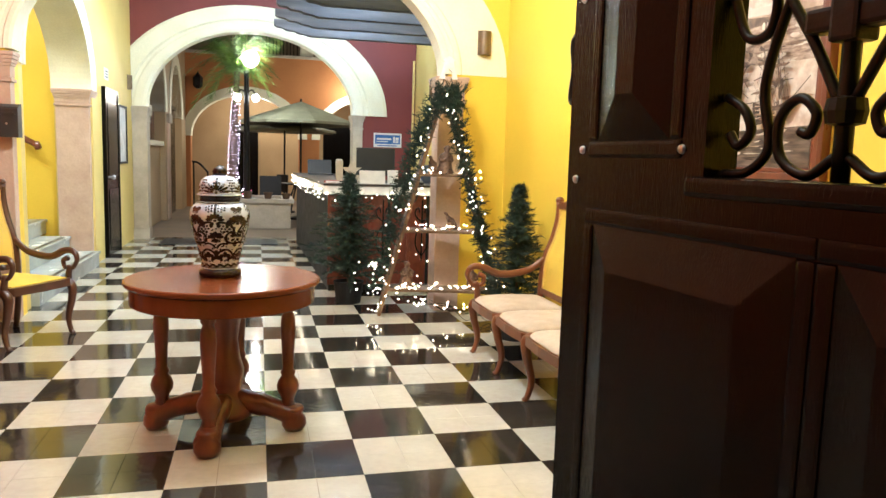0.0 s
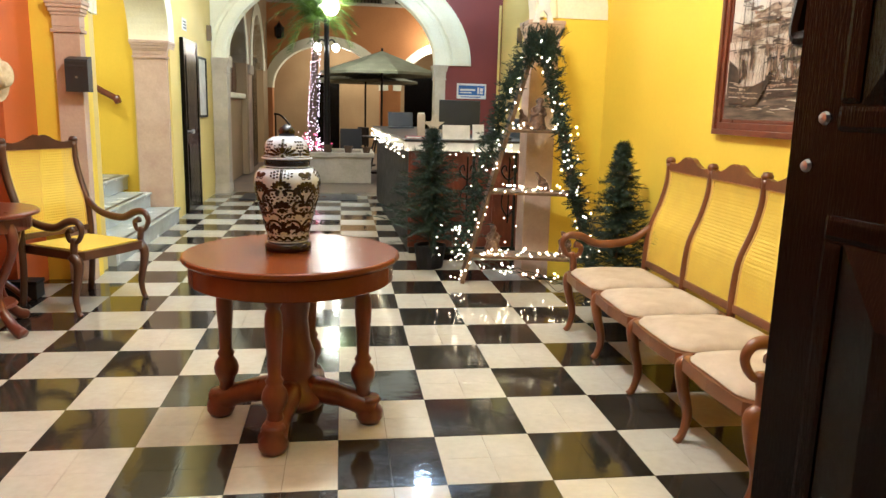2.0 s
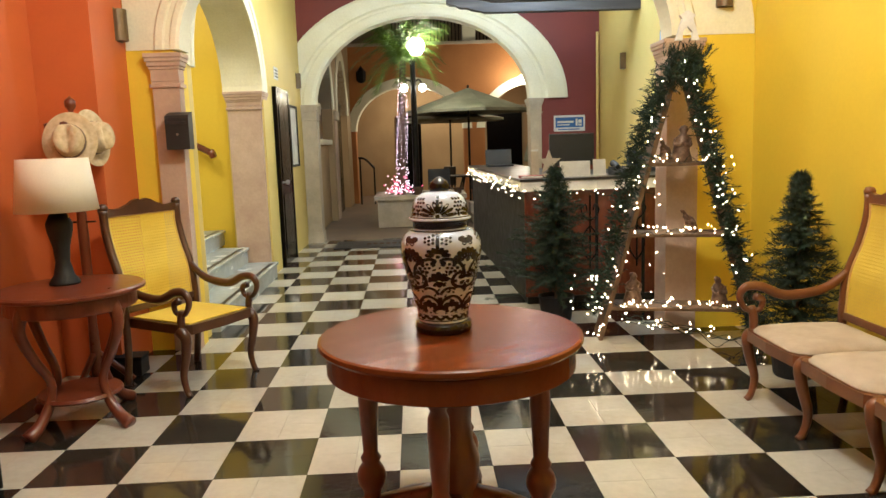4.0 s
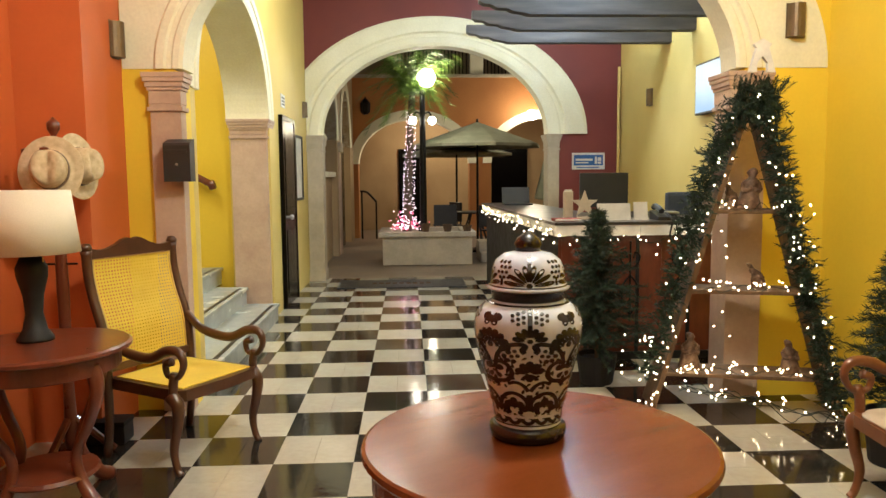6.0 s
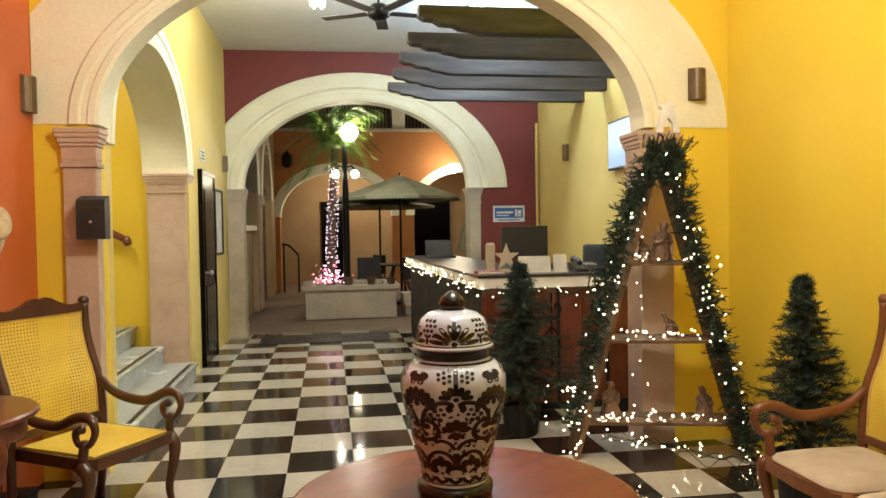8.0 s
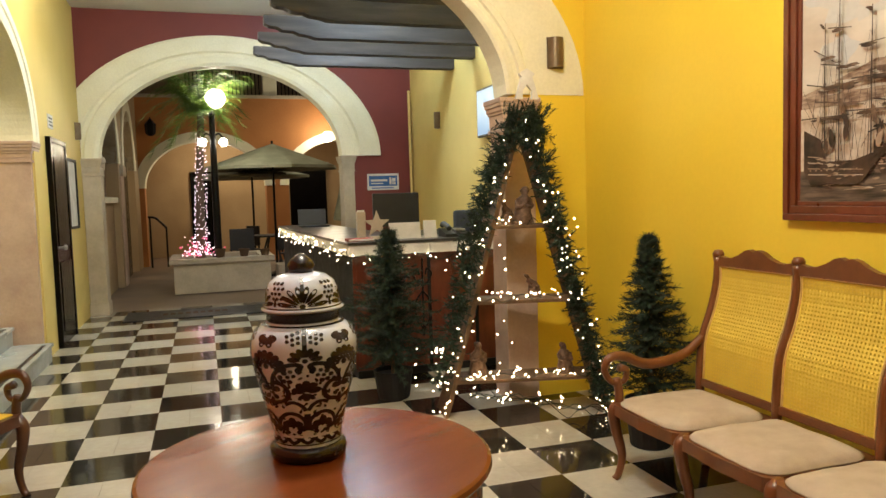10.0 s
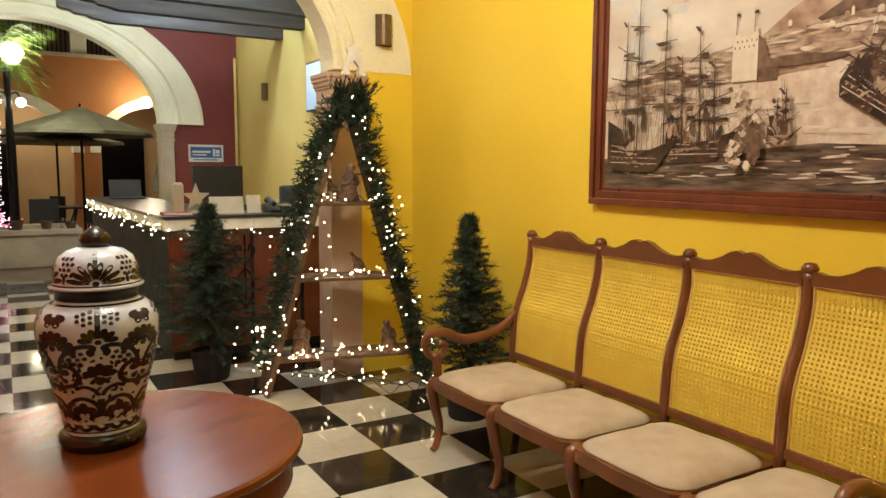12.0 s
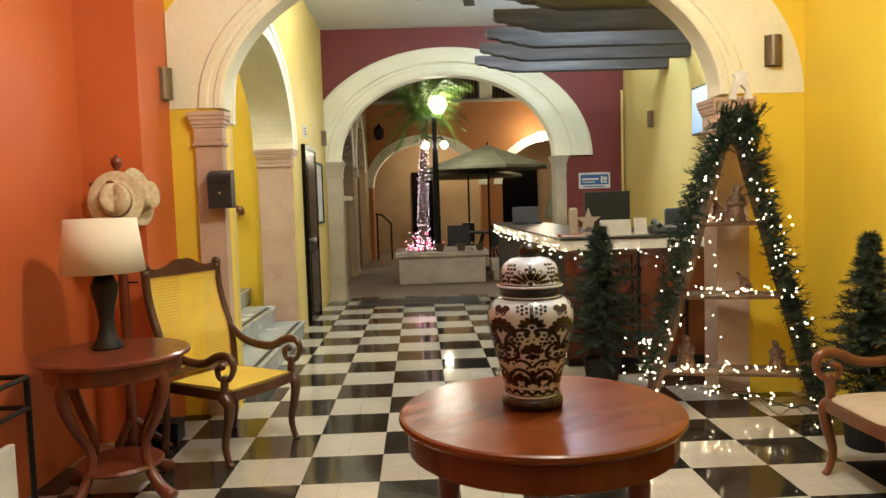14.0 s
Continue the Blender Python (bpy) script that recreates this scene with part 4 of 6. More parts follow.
def door_leaf():
    d = thing("entrance_door", pose(1.378, -2.42, 0.012, 0, 0, -83.2), "open dark wooden door leaf with wrought iron grille", "door")
    L, H, T = 1.16, 2.7, 0.06
    g0, g1, gz0, gz1 = 0.38, 0.79, 1.305, 2.2
    bm = bmesh.new()
    for a in ((0, 0, g0, H), (g1, 0, L, H), (g0, 0, g1, 0.18), (g0, 1.21, g1, gz0), (g0, gz1, g1, H), (g0, 0.18, g1, 1.21)):
        thin = 0.02 if a == (g0, 0.18, g1, 1.21) else T / 2
        box(bm, a[0], -thin, a[1], a[2], thin, a[3])
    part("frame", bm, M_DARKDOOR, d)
    for s in (-1, 1):
        for a in ((0.10, 0.16, 0.56, 1.21), (0.62, 0.16, 1.08, 1.21), (0.10, 1.36, 0.30, 2.3), (0.87, 1.36, 1.07, 2.3)):
            bm = bmesh.new()
            o0, o1, f = T / 2, T / 2 + 0.022, 0.075
            x0, z0, x1, z1 = a
            r = [bm.verts.new((x, s * (o0 + 0.001), z)) for x, z in ((x0, z0), (x1, z0), (x1, z1), (x0, z1))]
            q = [bm.verts.new((x, s * o1, z)) for x, z in ((x0 + f, z0 + f), (x1 - f, z0 + f), (x1 - f, z1 - f), (x0 + f, z1 - f))]
            bm.faces.new(q)
            bm.faces.new(r)
            for k in range(4):
                bm.faces.new((r[k], r[(k + 1) % 4], q[(k + 1) % 4], q[k]))
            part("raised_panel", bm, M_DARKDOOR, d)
            bm = bmesh.new()
            for b in ((x0 - 0.03, z0 - 0.03, x1 + 0.03, z0), (x0 - 0.03, z1, x1 + 0.03, z1 + 0.03), (x0 - 0.03, z0, x0, z1), (x1, z0, x1 + 0.03, z1)):
                box(bm, b[0], s * T / 2 - 0.004, b[1], b[2], s * T / 2 + 0.018, b[3], 0.007)
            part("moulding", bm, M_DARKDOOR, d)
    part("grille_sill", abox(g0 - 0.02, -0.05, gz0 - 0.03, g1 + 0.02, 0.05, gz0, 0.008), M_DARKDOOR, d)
    mid = (g0 + g1) / 2

    def bar(name, ctrl, r=0.007, n=6):
        part(name, tube(curve_points([(x, 0, z) for x, z in ctrl], n), r, 8), M_IRON, d, smooth=True)
    bar("bar", [(mid, gz0), (mid, 1.75), (mid, gz1)], 0.011)
    part("boss", abox(mid - 0.06, -0.016, 1.485, mid + 0.06, 0.016, 1.515, 0.006), M_IRON, d)
    part("boss", abox(mid - 0.02, -0.02, 1.47, mid + 0.02, 0.02, 1.53, 0.006), M_IRON, d)
    part("boss", lathe([(0, -0.02), (0.022, -0.015), (0.025, 0), (0.022, 0.015), (0, 0.02)], 14, m=pose(mid, 0, 1.39)), M_IRON, d)
    for s in (-1, 1):
        X = lambda v: mid + s * v
        bar("scroll", [(X(0.01), 1.335), (X(0.05), 1.312), (X(0.095), 1.335), (X(0.10), 1.385), (X(0.07), 1.41), (X(0.042), 1.39), (X(0.05), 1.365), (X(0.066), 1.368)])
        bar("scroll", [(X(0.01), 1.40), (X(0.05), 1.47), (X(0.105), 1.55), (X(0.14), 1.62), (X(0.11), 1.68), (X(0.07), 1.65), (X(0.085), 1.62)])
        bar("scroll", [(X(0.20), 1.31), (X(0.15), 1.315), (X(0.115), 1.35), (X(0.13), 1.43), (X(0.10), 1.53), (X(0.06), 1.60), (X(0.02), 1.66)])
        bar("scroll", [(X(0.2), 1.42), (X(0.165), 1.40), (X(0.15), 1.37), (X(0.172), 1.35), (X(0.19), 1.368)])
        bar("scroll", [(X(0.2), 1.56), (X(0.17), 1.50), (X(0.13), 1.50), (X(0.12), 1.54), (X(0.14), 1.56)])
        bar("scroll", [(X(0.02), 1.72), (X(0.09), 1.80), (X(0.16), 1.92), (X(0.12), 2.04), (X(0.05), 2.0), (X(0.07), 1.94)])
    lk = part("latch", abox(-0.022, -0.012, 1.43, -0.001, 0.012, 1.58, 0.004), M_IRON, d, "iron latch bracket")
    part("latch_bow", tube(curve_points([(-0.01, 0, 1.44), (-0.045, 0, 1.445), (-0.038, 0, 1.50), (-0.045, 0, 1.555), (-0.01, 0, 1.57)], 5), 0.011, 8), M_IRON, lk)
    for x, z in ((0.03, 1.29), (0.05, 1.345), (0.33, 1.345), (0.03, 1.62), (0.33, 1.62)):
        for s in (-1, 1):
            part("nail_head", lathe([(0.008, 0), (0.006, 0.004), (0, 0.006)], 10, m=pose(x, s * T / 2, z, -90 * s)), M_STEEL, d)


door_leaf()

# ---- reception desk ----


def counter():
    c = thing("reception_desk", pose(0, 0, 0), "wooden reception desk with white edge and dark top", "reception desk")
    part("south_base", abox(1.44, 3.52, 0, 3.24, 3.62, 0.06, 0.004), M_BLACK, c)
    part("west_panel", prism([(1.44, 3.62), (1.50, 3.62), (1.39, 7.70), (1.33, 7.70)], lambda u, v, d: (u, v, d), 0.97), M_BLACK, c, "black lacquered side panel")
    for k in range(9):
        x0 = 1.44 + 0.2 * k
        part("board", abox(x0 + 0.003, 3.535, 0.06, x0 + 0.197, 3.60, 0.97, 0.006), M_REDWOOD, c)
        part("batten", abox(x0 - 0.014, 3.525, 0.06, x0 + 0.014, 3.537, 0.97, 0.004), M_BLACK if k % 2 else M_REDWOOD, c)
    for ox in (1.98, 2.38):
        orn = part("ornament", tube([(ox, 3.515, 0.30), (ox, 3.515, 0.92)], 0.008, 8), M_IRON, c, "black wrought iron scroll")
        for s in (-1, 1):
            part("scroll", tube(curve_points([(ox, 3.515, 0.35), (ox + s * 0.06, 3.515, 0.45), (ox + s * 0.055, 3.515, 0.58), (ox, 3.515, 0.66)], 6), 0.007, 8), M_IRON, orn)
            part("scroll", tube(curve_points([(ox, 3.515, 0.70), (ox + s * 0.05, 3.515, 0.74), (ox + s * 0.075, 3.515, 0.80), (ox + s * 0.04, 3.515, 0.84), (ox + s * 0.025, 3.515, 0.79)], 6), 0.007, 8), M_IRON, orn)
    part("white_edge", prism([(1.385, 3.42), (1.415, 3.42), (1.305, 7.72), (1.275, 7.72)], lambda u, v, d: (u, v, 0.97 + d), 0.082), M_PAPER, c, "white edge")
    for x0, x1 in ((1.415, 2.02), (2.023, 2.63), (2.633, 3.24)):
        part("white_edge", abox(x0, 3.42, 0.97, x1, 3.45, 1.052, 0.004), M_PAPER, c, "white edge")
    part("worktop", prism([(1.375, 3.41), (3.24, 3.41), (3.24, 4.0), (2.0, 4.0), (1.9, 7.73), (1.265, 7.73)], lambda u, v, d: (u, v, 1.052 + d), 0.022), mat("dark_worktop", (0.05, 0.042, 0.038), 0.3, (0.03, 0.025, 0.022), 6, 60), c, "dark polished worktop")
    part("inner_shelf", abox(1.5, 3.62, 0.70, 1.98, 7.70, 0.73), M_REDWOOD, c)


counter()

# ---- small floor objects by name ----


def fir(x, y, height, spread, seed, pot_r, pot_h):
    rnd = random.Random(seed)
    f = thing("small_fir_tree", pose(x, y, 0), "small dark green artificial fir in a black pot", "fir tree", "small firs")
    part("pot", lathe([(pot_r * 0.75, 0), (pot_r * 0.8, 0.01), (pot_r, pot_h), (pot_r * 0.92, pot_h), (pot_r * 0.88, pot_h - 0.03), (0, pot_h - 0.03)], 20), M_POT, f)
    part("trunk", tube([(0, 0, pot_h - 0.04), (0.005, 0, height * 0.6), (0, 0, height * 0.99)], [0.014, 0.01, 0.004], 8), M_BARK, f)
    verts, faces = [], []
    for k in range(330):
        h = (k / 330) ** 0.85
        z = pot_h + 0.02 + h * (height - pot_h - 0.05)
        ln = spread * (1.02 - h) * rnd.choice((0.62, 0.8, 1.0, 1.18)) * rnd.uniform(0.9, 1.08) + 0.022
        a = k * 2.39996 + rnd.uniform(-0.3, 0.3)
        d = Vector((math.cos(a), math.sin(a), rnd.uniform(-0.15, 0.45))).normalized()
        side0 = d.cross(Vector((0, 0, 1))).normalized()
        n = int(18 + ln * 190)
        for i in range(n):
            s = (i + 1) / n
            p = Vector((0, 0, z)) + d * ln * s + Vector((0, 0, -0.05 * s * s * ln))
            ang = rnd.uniform(0, 2 * math.pi)
            up = d.cross(side0)
            out = (math.cos(ang) * side0 + math.sin(ang) * up + d * 0.8).normalized() * rnd.uniform(0.028, 0.05)
            w = out.cross(d).normalized() * 0.0034
            b = len(verts)
            verts += [p - w, p + w, p + out]
            faces.append((b, b + 1, b + 2))
    me = bpy.data.meshes.new("needles")
    me.from_pydata([tuple(v) for v in verts], [], faces)
    me.materials.append(M_NEEDLE)
    ob = new("needles", me)
    ob.parent = f
    ob["kind"] = "stuff"


fir(1.57, 2.92, 1.21, 0.48, 3, 0.14, 0.2)
fir(2.65, 1.40, 1.19, 0.29, 8, 0.14, 0.26)


def bulb_mesh(places, r, rnd):
    verts, faces = [], []
    base = [(0, 0, 1), (1, 0, 0), (0, 1, 0), (-1, 0, 0), (0, -1, 0), (0, 0, -1)]
    tri = [(0, 1, 2), (0, 2, 3), (0, 3, 4), (0, 4, 1), (5, 2, 1), (5, 3, 2), (5, 4, 3), (5, 1, 4)]
    for p in places:
        b = len(verts)
        k = r * rnd.uniform(0.75, 1.25)
        verts += [(p[0] + k * c[0], p[1] + k * c[1], p[2] + k * c[2]) for c in base]
        faces += [tuple(b + i for i in t) for t in tri]
    me = bpy.data.meshes.new("bulbs")
    me.from_pydata(verts, [], faces)
    return me


def bulbs(name, places, r, material, parent, rnd):
    me = bulb_mesh(places, r, rnd)
    me.materials.append(material)
    ob = new(name, me)
    ob.parent = parent
    ob["kind"] = "stuff"
    return ob


# ---- wooden A-frame with garland ----
FY = 2.22


def garland(parent, a, b, thick, rnd, n=1500):
    verts, faces = [], []
    a, b = Vector(a), Vector(b)
    d = (b - a).normalized()
    s0 = d.orthogonal().normalized()
    s1 = d.cross(s0)
    for i in range(n // 4):
        t = rnd.random()
        p = a.lerp(b, t) + Vector((rnd.gauss(0, 0.018), rnd.gauss(0, 0.018), rnd.gauss(0, 0.015)))
        ang = rnd.uniform(0, 2 * math.pi)
        out = (math.cos(ang) * s0 + math.sin(ang) * s1 + rnd.uniform(-0.7, 0.7) * d).normalized()
        ln = thick * rnd.uniform(0.6, 1.25)
        for k in range(18):
            q = p + out * ln * (k + 1) / 18
            e = Vector((rnd.gauss(0, 1), rnd.gauss(0, 1), rnd.gauss(0, 1))).normalized()
            tip = q + (e * 0.9 + out).normalized() * rnd.uniform(0.02, 0.038)
            w = e.cross(out).normalized() * 0.0034
            c = len(verts)
            verts += [q - w, q + w, tip]
            faces.append((c, c + 1, c + 2))
    me = bpy.data.meshes.new("garland")
    me.from_pydata([tuple(v) for v in verts], [], faces)
    me.materials.append(M_NEEDLE)
    ob = new("garland", me)
    ob.parent = parent
    ob["label"] = "green fir garland"


def a_frame():
    rnd = random.Random(21)
    f = thing("a_frame_shelf", pose(0, 0, 0), "wooden A-frame shelf wrapped in fir garland and fairy lights", "Christmas shelf")
    apex, lf, rf = (2.24, FY, 1.90), (1.77, 2.42, 0.0), (2.80, 2.16, 0.0)

    def plank(p, q, wide, name):
        p, q = Vector(p), Vector(q)
        d = (q - p).normalized()
        depth = Vector((0.12, 0.97, 0)).normalized()
        n = d.cross(depth).normalized()
        bm = bmesh.new()
        vs = [bm.verts.new(c + n * 0.014 * i + depth * wide / 2 * j) for c in (p, q) for i, j in ((-1, -1), (1, -1), (1, 1), (-1, 1))]
        for g in ((0, 1, 2, 3), (7, 6, 5, 4), (0, 4, 5, 1), (1, 5, 6, 2), (2, 6, 7, 3), (3, 7, 4, 0)):
            bm.faces.new([vs[i] for i in g])
        part(name, bm, M_PLANK, f)
    plank(lf, apex, 0.26, "side_plank")
    plank(rf, (apex[0] + 0.03, apex[1], apex[2]), 0.26, "side_plank")
    A, Lf, Rf = Vector(apex), Vector(lf), Vector(rf)
    shelves = []
    for z in (0.24, 0.745, 1.215):
        k = z / 1.90
        p, q = Lf.lerp(A, k), Rf.lerp(A, k)
        shelves.append((p, q))
        bm = bmesh.new()
        box(bm, 0, -0.13, -0.022, (q - p).length, 0.13, 0.0, 0.004)
        d = q - p
        bmesh.ops.transform(bm, matrix=Matrix.Translation(p) @ Matrix.Rotation(math.atan2(d.y, d.x), 4, "Z"), verts=bm.verts)
        part("shelf", bm, M_PLANK, f)
    front = Vector((0, -0.11, 0))
    bow = [Lf.lerp(A, k) + front + Vector((dx, 0, 0)) for k, dx in ((0.12, -0.12), (0.32, -0.11), (0.55, -0.125), (0.78, -0.115), (0.97, -0.05))]
    for g0, g1, thick, count in zip(bow, bow[1:], (0.05, 0.07, 0.085, 0.08), (380, 700, 850, 850)):
        garland(f, g0, g1, thick, rnd, count)
    garland(f, Rf.lerp(A, 0.03) + front + Vector((-0.045, -0.03, 0)), A + front + Vector((0.02, -0.03, 0)), 0.068, rnd, 3400)
    garland(f, A + Vector((-0.1, -0.1, -0.03)), A + Vector((0.13, -0.1, -0.03)), 0.09, rnd, 700)
    garland(f, A + Vector((-0.08, -0.1, -0.13)), A + Vector((0.13, -0.1, -0.13)), 0.09, rnd, 500)
    part("roof_ornament", prism([(-0.075, 0), (-0.03, 0), (-0.03, 0.05), (0, 0.085), (0.03, 0.05), (0.03, 0), (0.075, 0), (0.035, 0.13), (0.05, 0.15), (0, 0.18), (-0.05, 0.15), (-0.035, 0.13)], lambda u, v, d: (A.x + u, A.y - 0.16 - d, A.z + 0.075 + v), 0.025), M_PAPER, f, "white wooden gable ornament")
    lights = thing("fairy_lights", pose(0, 0, 0), "warm white fairy lights strung on the wooden A-frame", "fairy lights")
    pl = []
    for P, dx, count in ((Lf, -0.09, 44), (Rf, -0.01, 58)):
        for k in range(count):
            t = rnd.random()
            pl.append(P.lerp(A, t) + Vector((dx + rnd.gauss(0, 0.045), -0.17 + rnd.gauss(0, 0.03), rnd.gauss(0, 0.03))))
    for i, (p, q) in enumerate(shelves):
        for k in range((54, 30, 16)[i]):
            pl.append(p.lerp(q, rnd.random()) + Vector((0, -0.13 + rnd.uniform(-0.03, 0.14), rnd.uniform(-0.01, 0.05))))
    for k in range(34):
        t = rnd.random()
        pl.append(Vector((1.85 + 0.95 * t, 2.1 - 0.15 * t + rnd.gauss(0, 0.06), 0.16 - 0.13 * t + abs(rnd.gauss(0, 0.05)))))
    for k in range(22):
        pl.append(Lf + Vector((rnd.uniform(-0.25, 0.05), rnd.uniform(-0.25, -0.1), rnd.uniform(0.2, 0.5))))
    for z in (0.38, 0.5, 0.56, 0.64, 0.95, 1.02, 1.1):
        pl.append(Vector((2.02 + rnd.uniform(-0.02, 0.1), FY - 0.16, z)))
    bulbs("bulbs", pl, 0.0049, M_BULB, lights, rnd)
    for i, (p, q) in enumerate(shelves):
        pts = [p.lerp(q, k / 14) + Vector((0, -0.14 + rnd.uniform(-0.02, 0.02), 0.012 + rnd.uniform(-0.02, 0.03))) for k in range(15)]
        part("wire", tube(curve_points(pts, 3), 0.0022, 5), M_WIRE, lights)
    for j in range(4):
        pts = [Vector((1.85 + 0.95 * k / 10, 2.08 - 0.012 * k + rnd.gauss(0, 0.04), max(0.012, 0.2 - 0.02 * k + rnd.gauss(0, 0.03)))) for k in range(11)]
        part("wire", tube(curve_points(pts, 4), 0.0025, 5), M_WIRE, lights)
    return shelves


SHELVES = a_frame()


def figurine(x, y, z, h, material, bend=0.0):
    """A plain clay shape with a robe-like body and a rounded top."""
    bm = lathe([(0.0, 0), (0.30 * h, 0), (0.31 * h, 0.04 * h), (0.24 * h, 0.3 * h), (0.19 * h, 0.55 * h), (0.20 * h, 0.66 * h), (0.10 * h, 0.76 * h), (0.095 * h, 0.80 * h), (0.12 * h, 0.88 * h), (0.09 * h, 0.97 * h), (0, h)], 16)
    tube(curve_points([(-0.19 * h, 0, 0.62 * h), (-0.2 * h, -0.14 * h, 0.46 * h), (-0.02 * h, -0.24 * h, 0.5 * h)], 4), 0.055 * h, 8, bm)
    tube(curve_points([(0.19 * h, 0, 0.62 * h), (0.2 * h, -0.14 * h, 0.44 * h), (0.02 * h, -0.24 * h, 0.48 * h)], 4), 0.055 * h, 8, bm)
    for v in bm.verts:
        v.co.x += bend * v.co.z ** 2 / h + 0.012 * noise.noise(v.co * 30)
        v.co.y = v.co.y * 0.8 + 0.012 * noise.noise(v.co * 26 + Vector((3, 1, 2)))
    ob = part("clay_figurine", bm, material, None, "", True)
    ob.matrix_world = pose(x, y, z)
    tagged(ob, "small painted clay figurine on the garlanded shelf", "figurine", "clay figurines")


p, q = SHELVES[2]
figurine(p.lerp(q, 0.55).x, FY + 0.0, 1.216, 0.24, M_BROWNFIG, 0.1)
figurine(p.lerp(q, 0.3).x, FY + 0.02, 1.216, 0.15, M_BROWNFIG, -0.2)
p, q = SHELVES[1]
figurine(p.lerp(q, 0.66).x, 2.25, 0.746, 0.15, M_BROWNFIG, -0.5)
p, q = SHELVES[0]
figurine(p.lerp(q, 0.19).x, 2.36, 0.241, 0.22, M_BROWNFIG, 0.0)
figurine(p.lerp(q, 0.80).x, 2.2, 0.241, 0.20, M_BROWNFIG, -0.15)

# ---- courtyard ----
structure("pavement", abox(-6, 8.19, -0.12, 9, 20, -0.008), M_COURT, "brown stone paving of the courtyard", "pavement")
M_FAR = mat("orange_ochre_plaster", (0.52, 0.22, 0.07), 0.7, (0.44, 0.17, 0.05), 1.2, 30, 0.004)
M_FARPALE = mat("ochre_plaster", (0.43, 0.31, 0.17), 0.7, (0.35, 0.24, 0.125), 1.2, 30, 0.004)
far = [(-3.5, 0)]
for cx in (0.45, 3.6):
    far += [(cx - 1.32, 0)] + list(reversed(ellipse(cx, 1.75, 1.32, 1.06, 28))) + [(cx + 1.32, 0)]
far += [(8, 0), (8, 3.75), (-3.5, 3.75)]
structure("wall_courtyard_far", prism(far, ALONG_X(15.5), 0.45), M_FAR, "orange plaster arcade across the courtyard")
for cx in (0.45, 3.6):
    structure("trim_courtyard_arch", arch_band(cx, 1.75, (1.31, 1.05), (1.52, 1.26), [(0, 0.46), (0, -0.02), (1, -0.02), (1, 0.0), (0.02, 0.002), (0.02, 0.45)], ALONG_X(15.5), n=28), M_CREAM, "cream band round a courtyard arch", "arch trim")
structure("wall_arcade_back", abox(-3.5, 18.3, 0, 8, 18.5, 5.6), M_FARPALE, "pale ochre wall behind the arcade")
structure("ceiling_arcade", abox(-3.5, 15.95, 3.75, 8, 18.3, 3.9), M_FARPALE, "arcade ceiling under the balcony", "ceiling")
left = [(8.64, 0)]
for cy in (10.3, 13.4):
    left += [(cy - 1.1, 0)] + list(reversed(ellipse(cy, 2.1, 1.1, 1.1, 24))) + [(cy + 1.1, 0)]
left += [(15.5, 0), (15.5, 4.4), (8.64, 4.4)]
structure("wall_courtyard_left", prism(left, ALONG_Y(-0.98), 0.4), M_FARPALE, "ochre arcade along the courtyard")
for cy in (10.3, 13.4):
    structure("trim_courtyard_side_arch", arch_band(cy, 2.1, (1.1, 1.1), (1.35, 1.35), [(0, 0.41), (0, -0.02), (1, -0.02), (1, 0.0), (0.03, 0.002), (0.03, 0.4)], ALONG_Y(-0.98), n=24), M_CREAM, "cream band round a courtyard side arch", "arch trim")
structure("wall_gallery_left", abox(-4.2, 8.64, 0, -4.0, 18.3, 4.4), M_FARPALE, "ochre wall behind the side arcade")
structure("wall_courtyard_right", abox(6.5, 8.64, 0, 6.7, 18.3, 5.6), M_FARPALE, "ochre wall beside the courtyard")
structure("ceiling_gallery", abox(-4.0, 8.64, 4.25, -1.38, 15.5, 4.4), M_FARPALE, "ceiling of the side gallery", "ceiling")

for wy in (8.95, 11.85):
    w = thing("arcade_column", pose(-1.18, wy, 0), "pink stone column with a moulded cap in the courtyard arcade", "column", "arcade columns")
    part("shaft", abox(-0.17, -0.22, 0, 0.22, 0.22, 1.9, 0.01), M_STONE, w)
    part("cap", abox(-0.2, -0.26, 1.9, 0.26, 0.26, 2.08, 0.02), M_PALESTONE, w)


def balcony():
    b = thing("balcony_rail", pose(0, 15.55, 3.75), "iron balcony railing between plaster posts", "railing")
    part("ledge", abox(-3.4, -0.08, 0, 7.9, 0.3, 0.08, 0.01), M_PALESTONE, b)
    for px in (-1.2, 1.95, 5.1):
        part("post", abox(px - 0.16, 0, 0.08, px + 0.16, 0.25, 0.95, 0.01), M_CREAM, b)
    part("top_rail", tube([(-3.4, 0.12, 0.9), (7.9, 0.12, 0.9)], 0.025, 8), M_IRON, b)
    for k in range(60):
        x = 0.1 + k * 0.085
        if abs(x - 1.95) > 0.18 and abs(x - 5.1) > 0.18:
            part("baluster", tube([(x, 0.12, 0.08), (x, 0.12, 0.9)], 0.011, 5), M_IRON, b)


balcony()


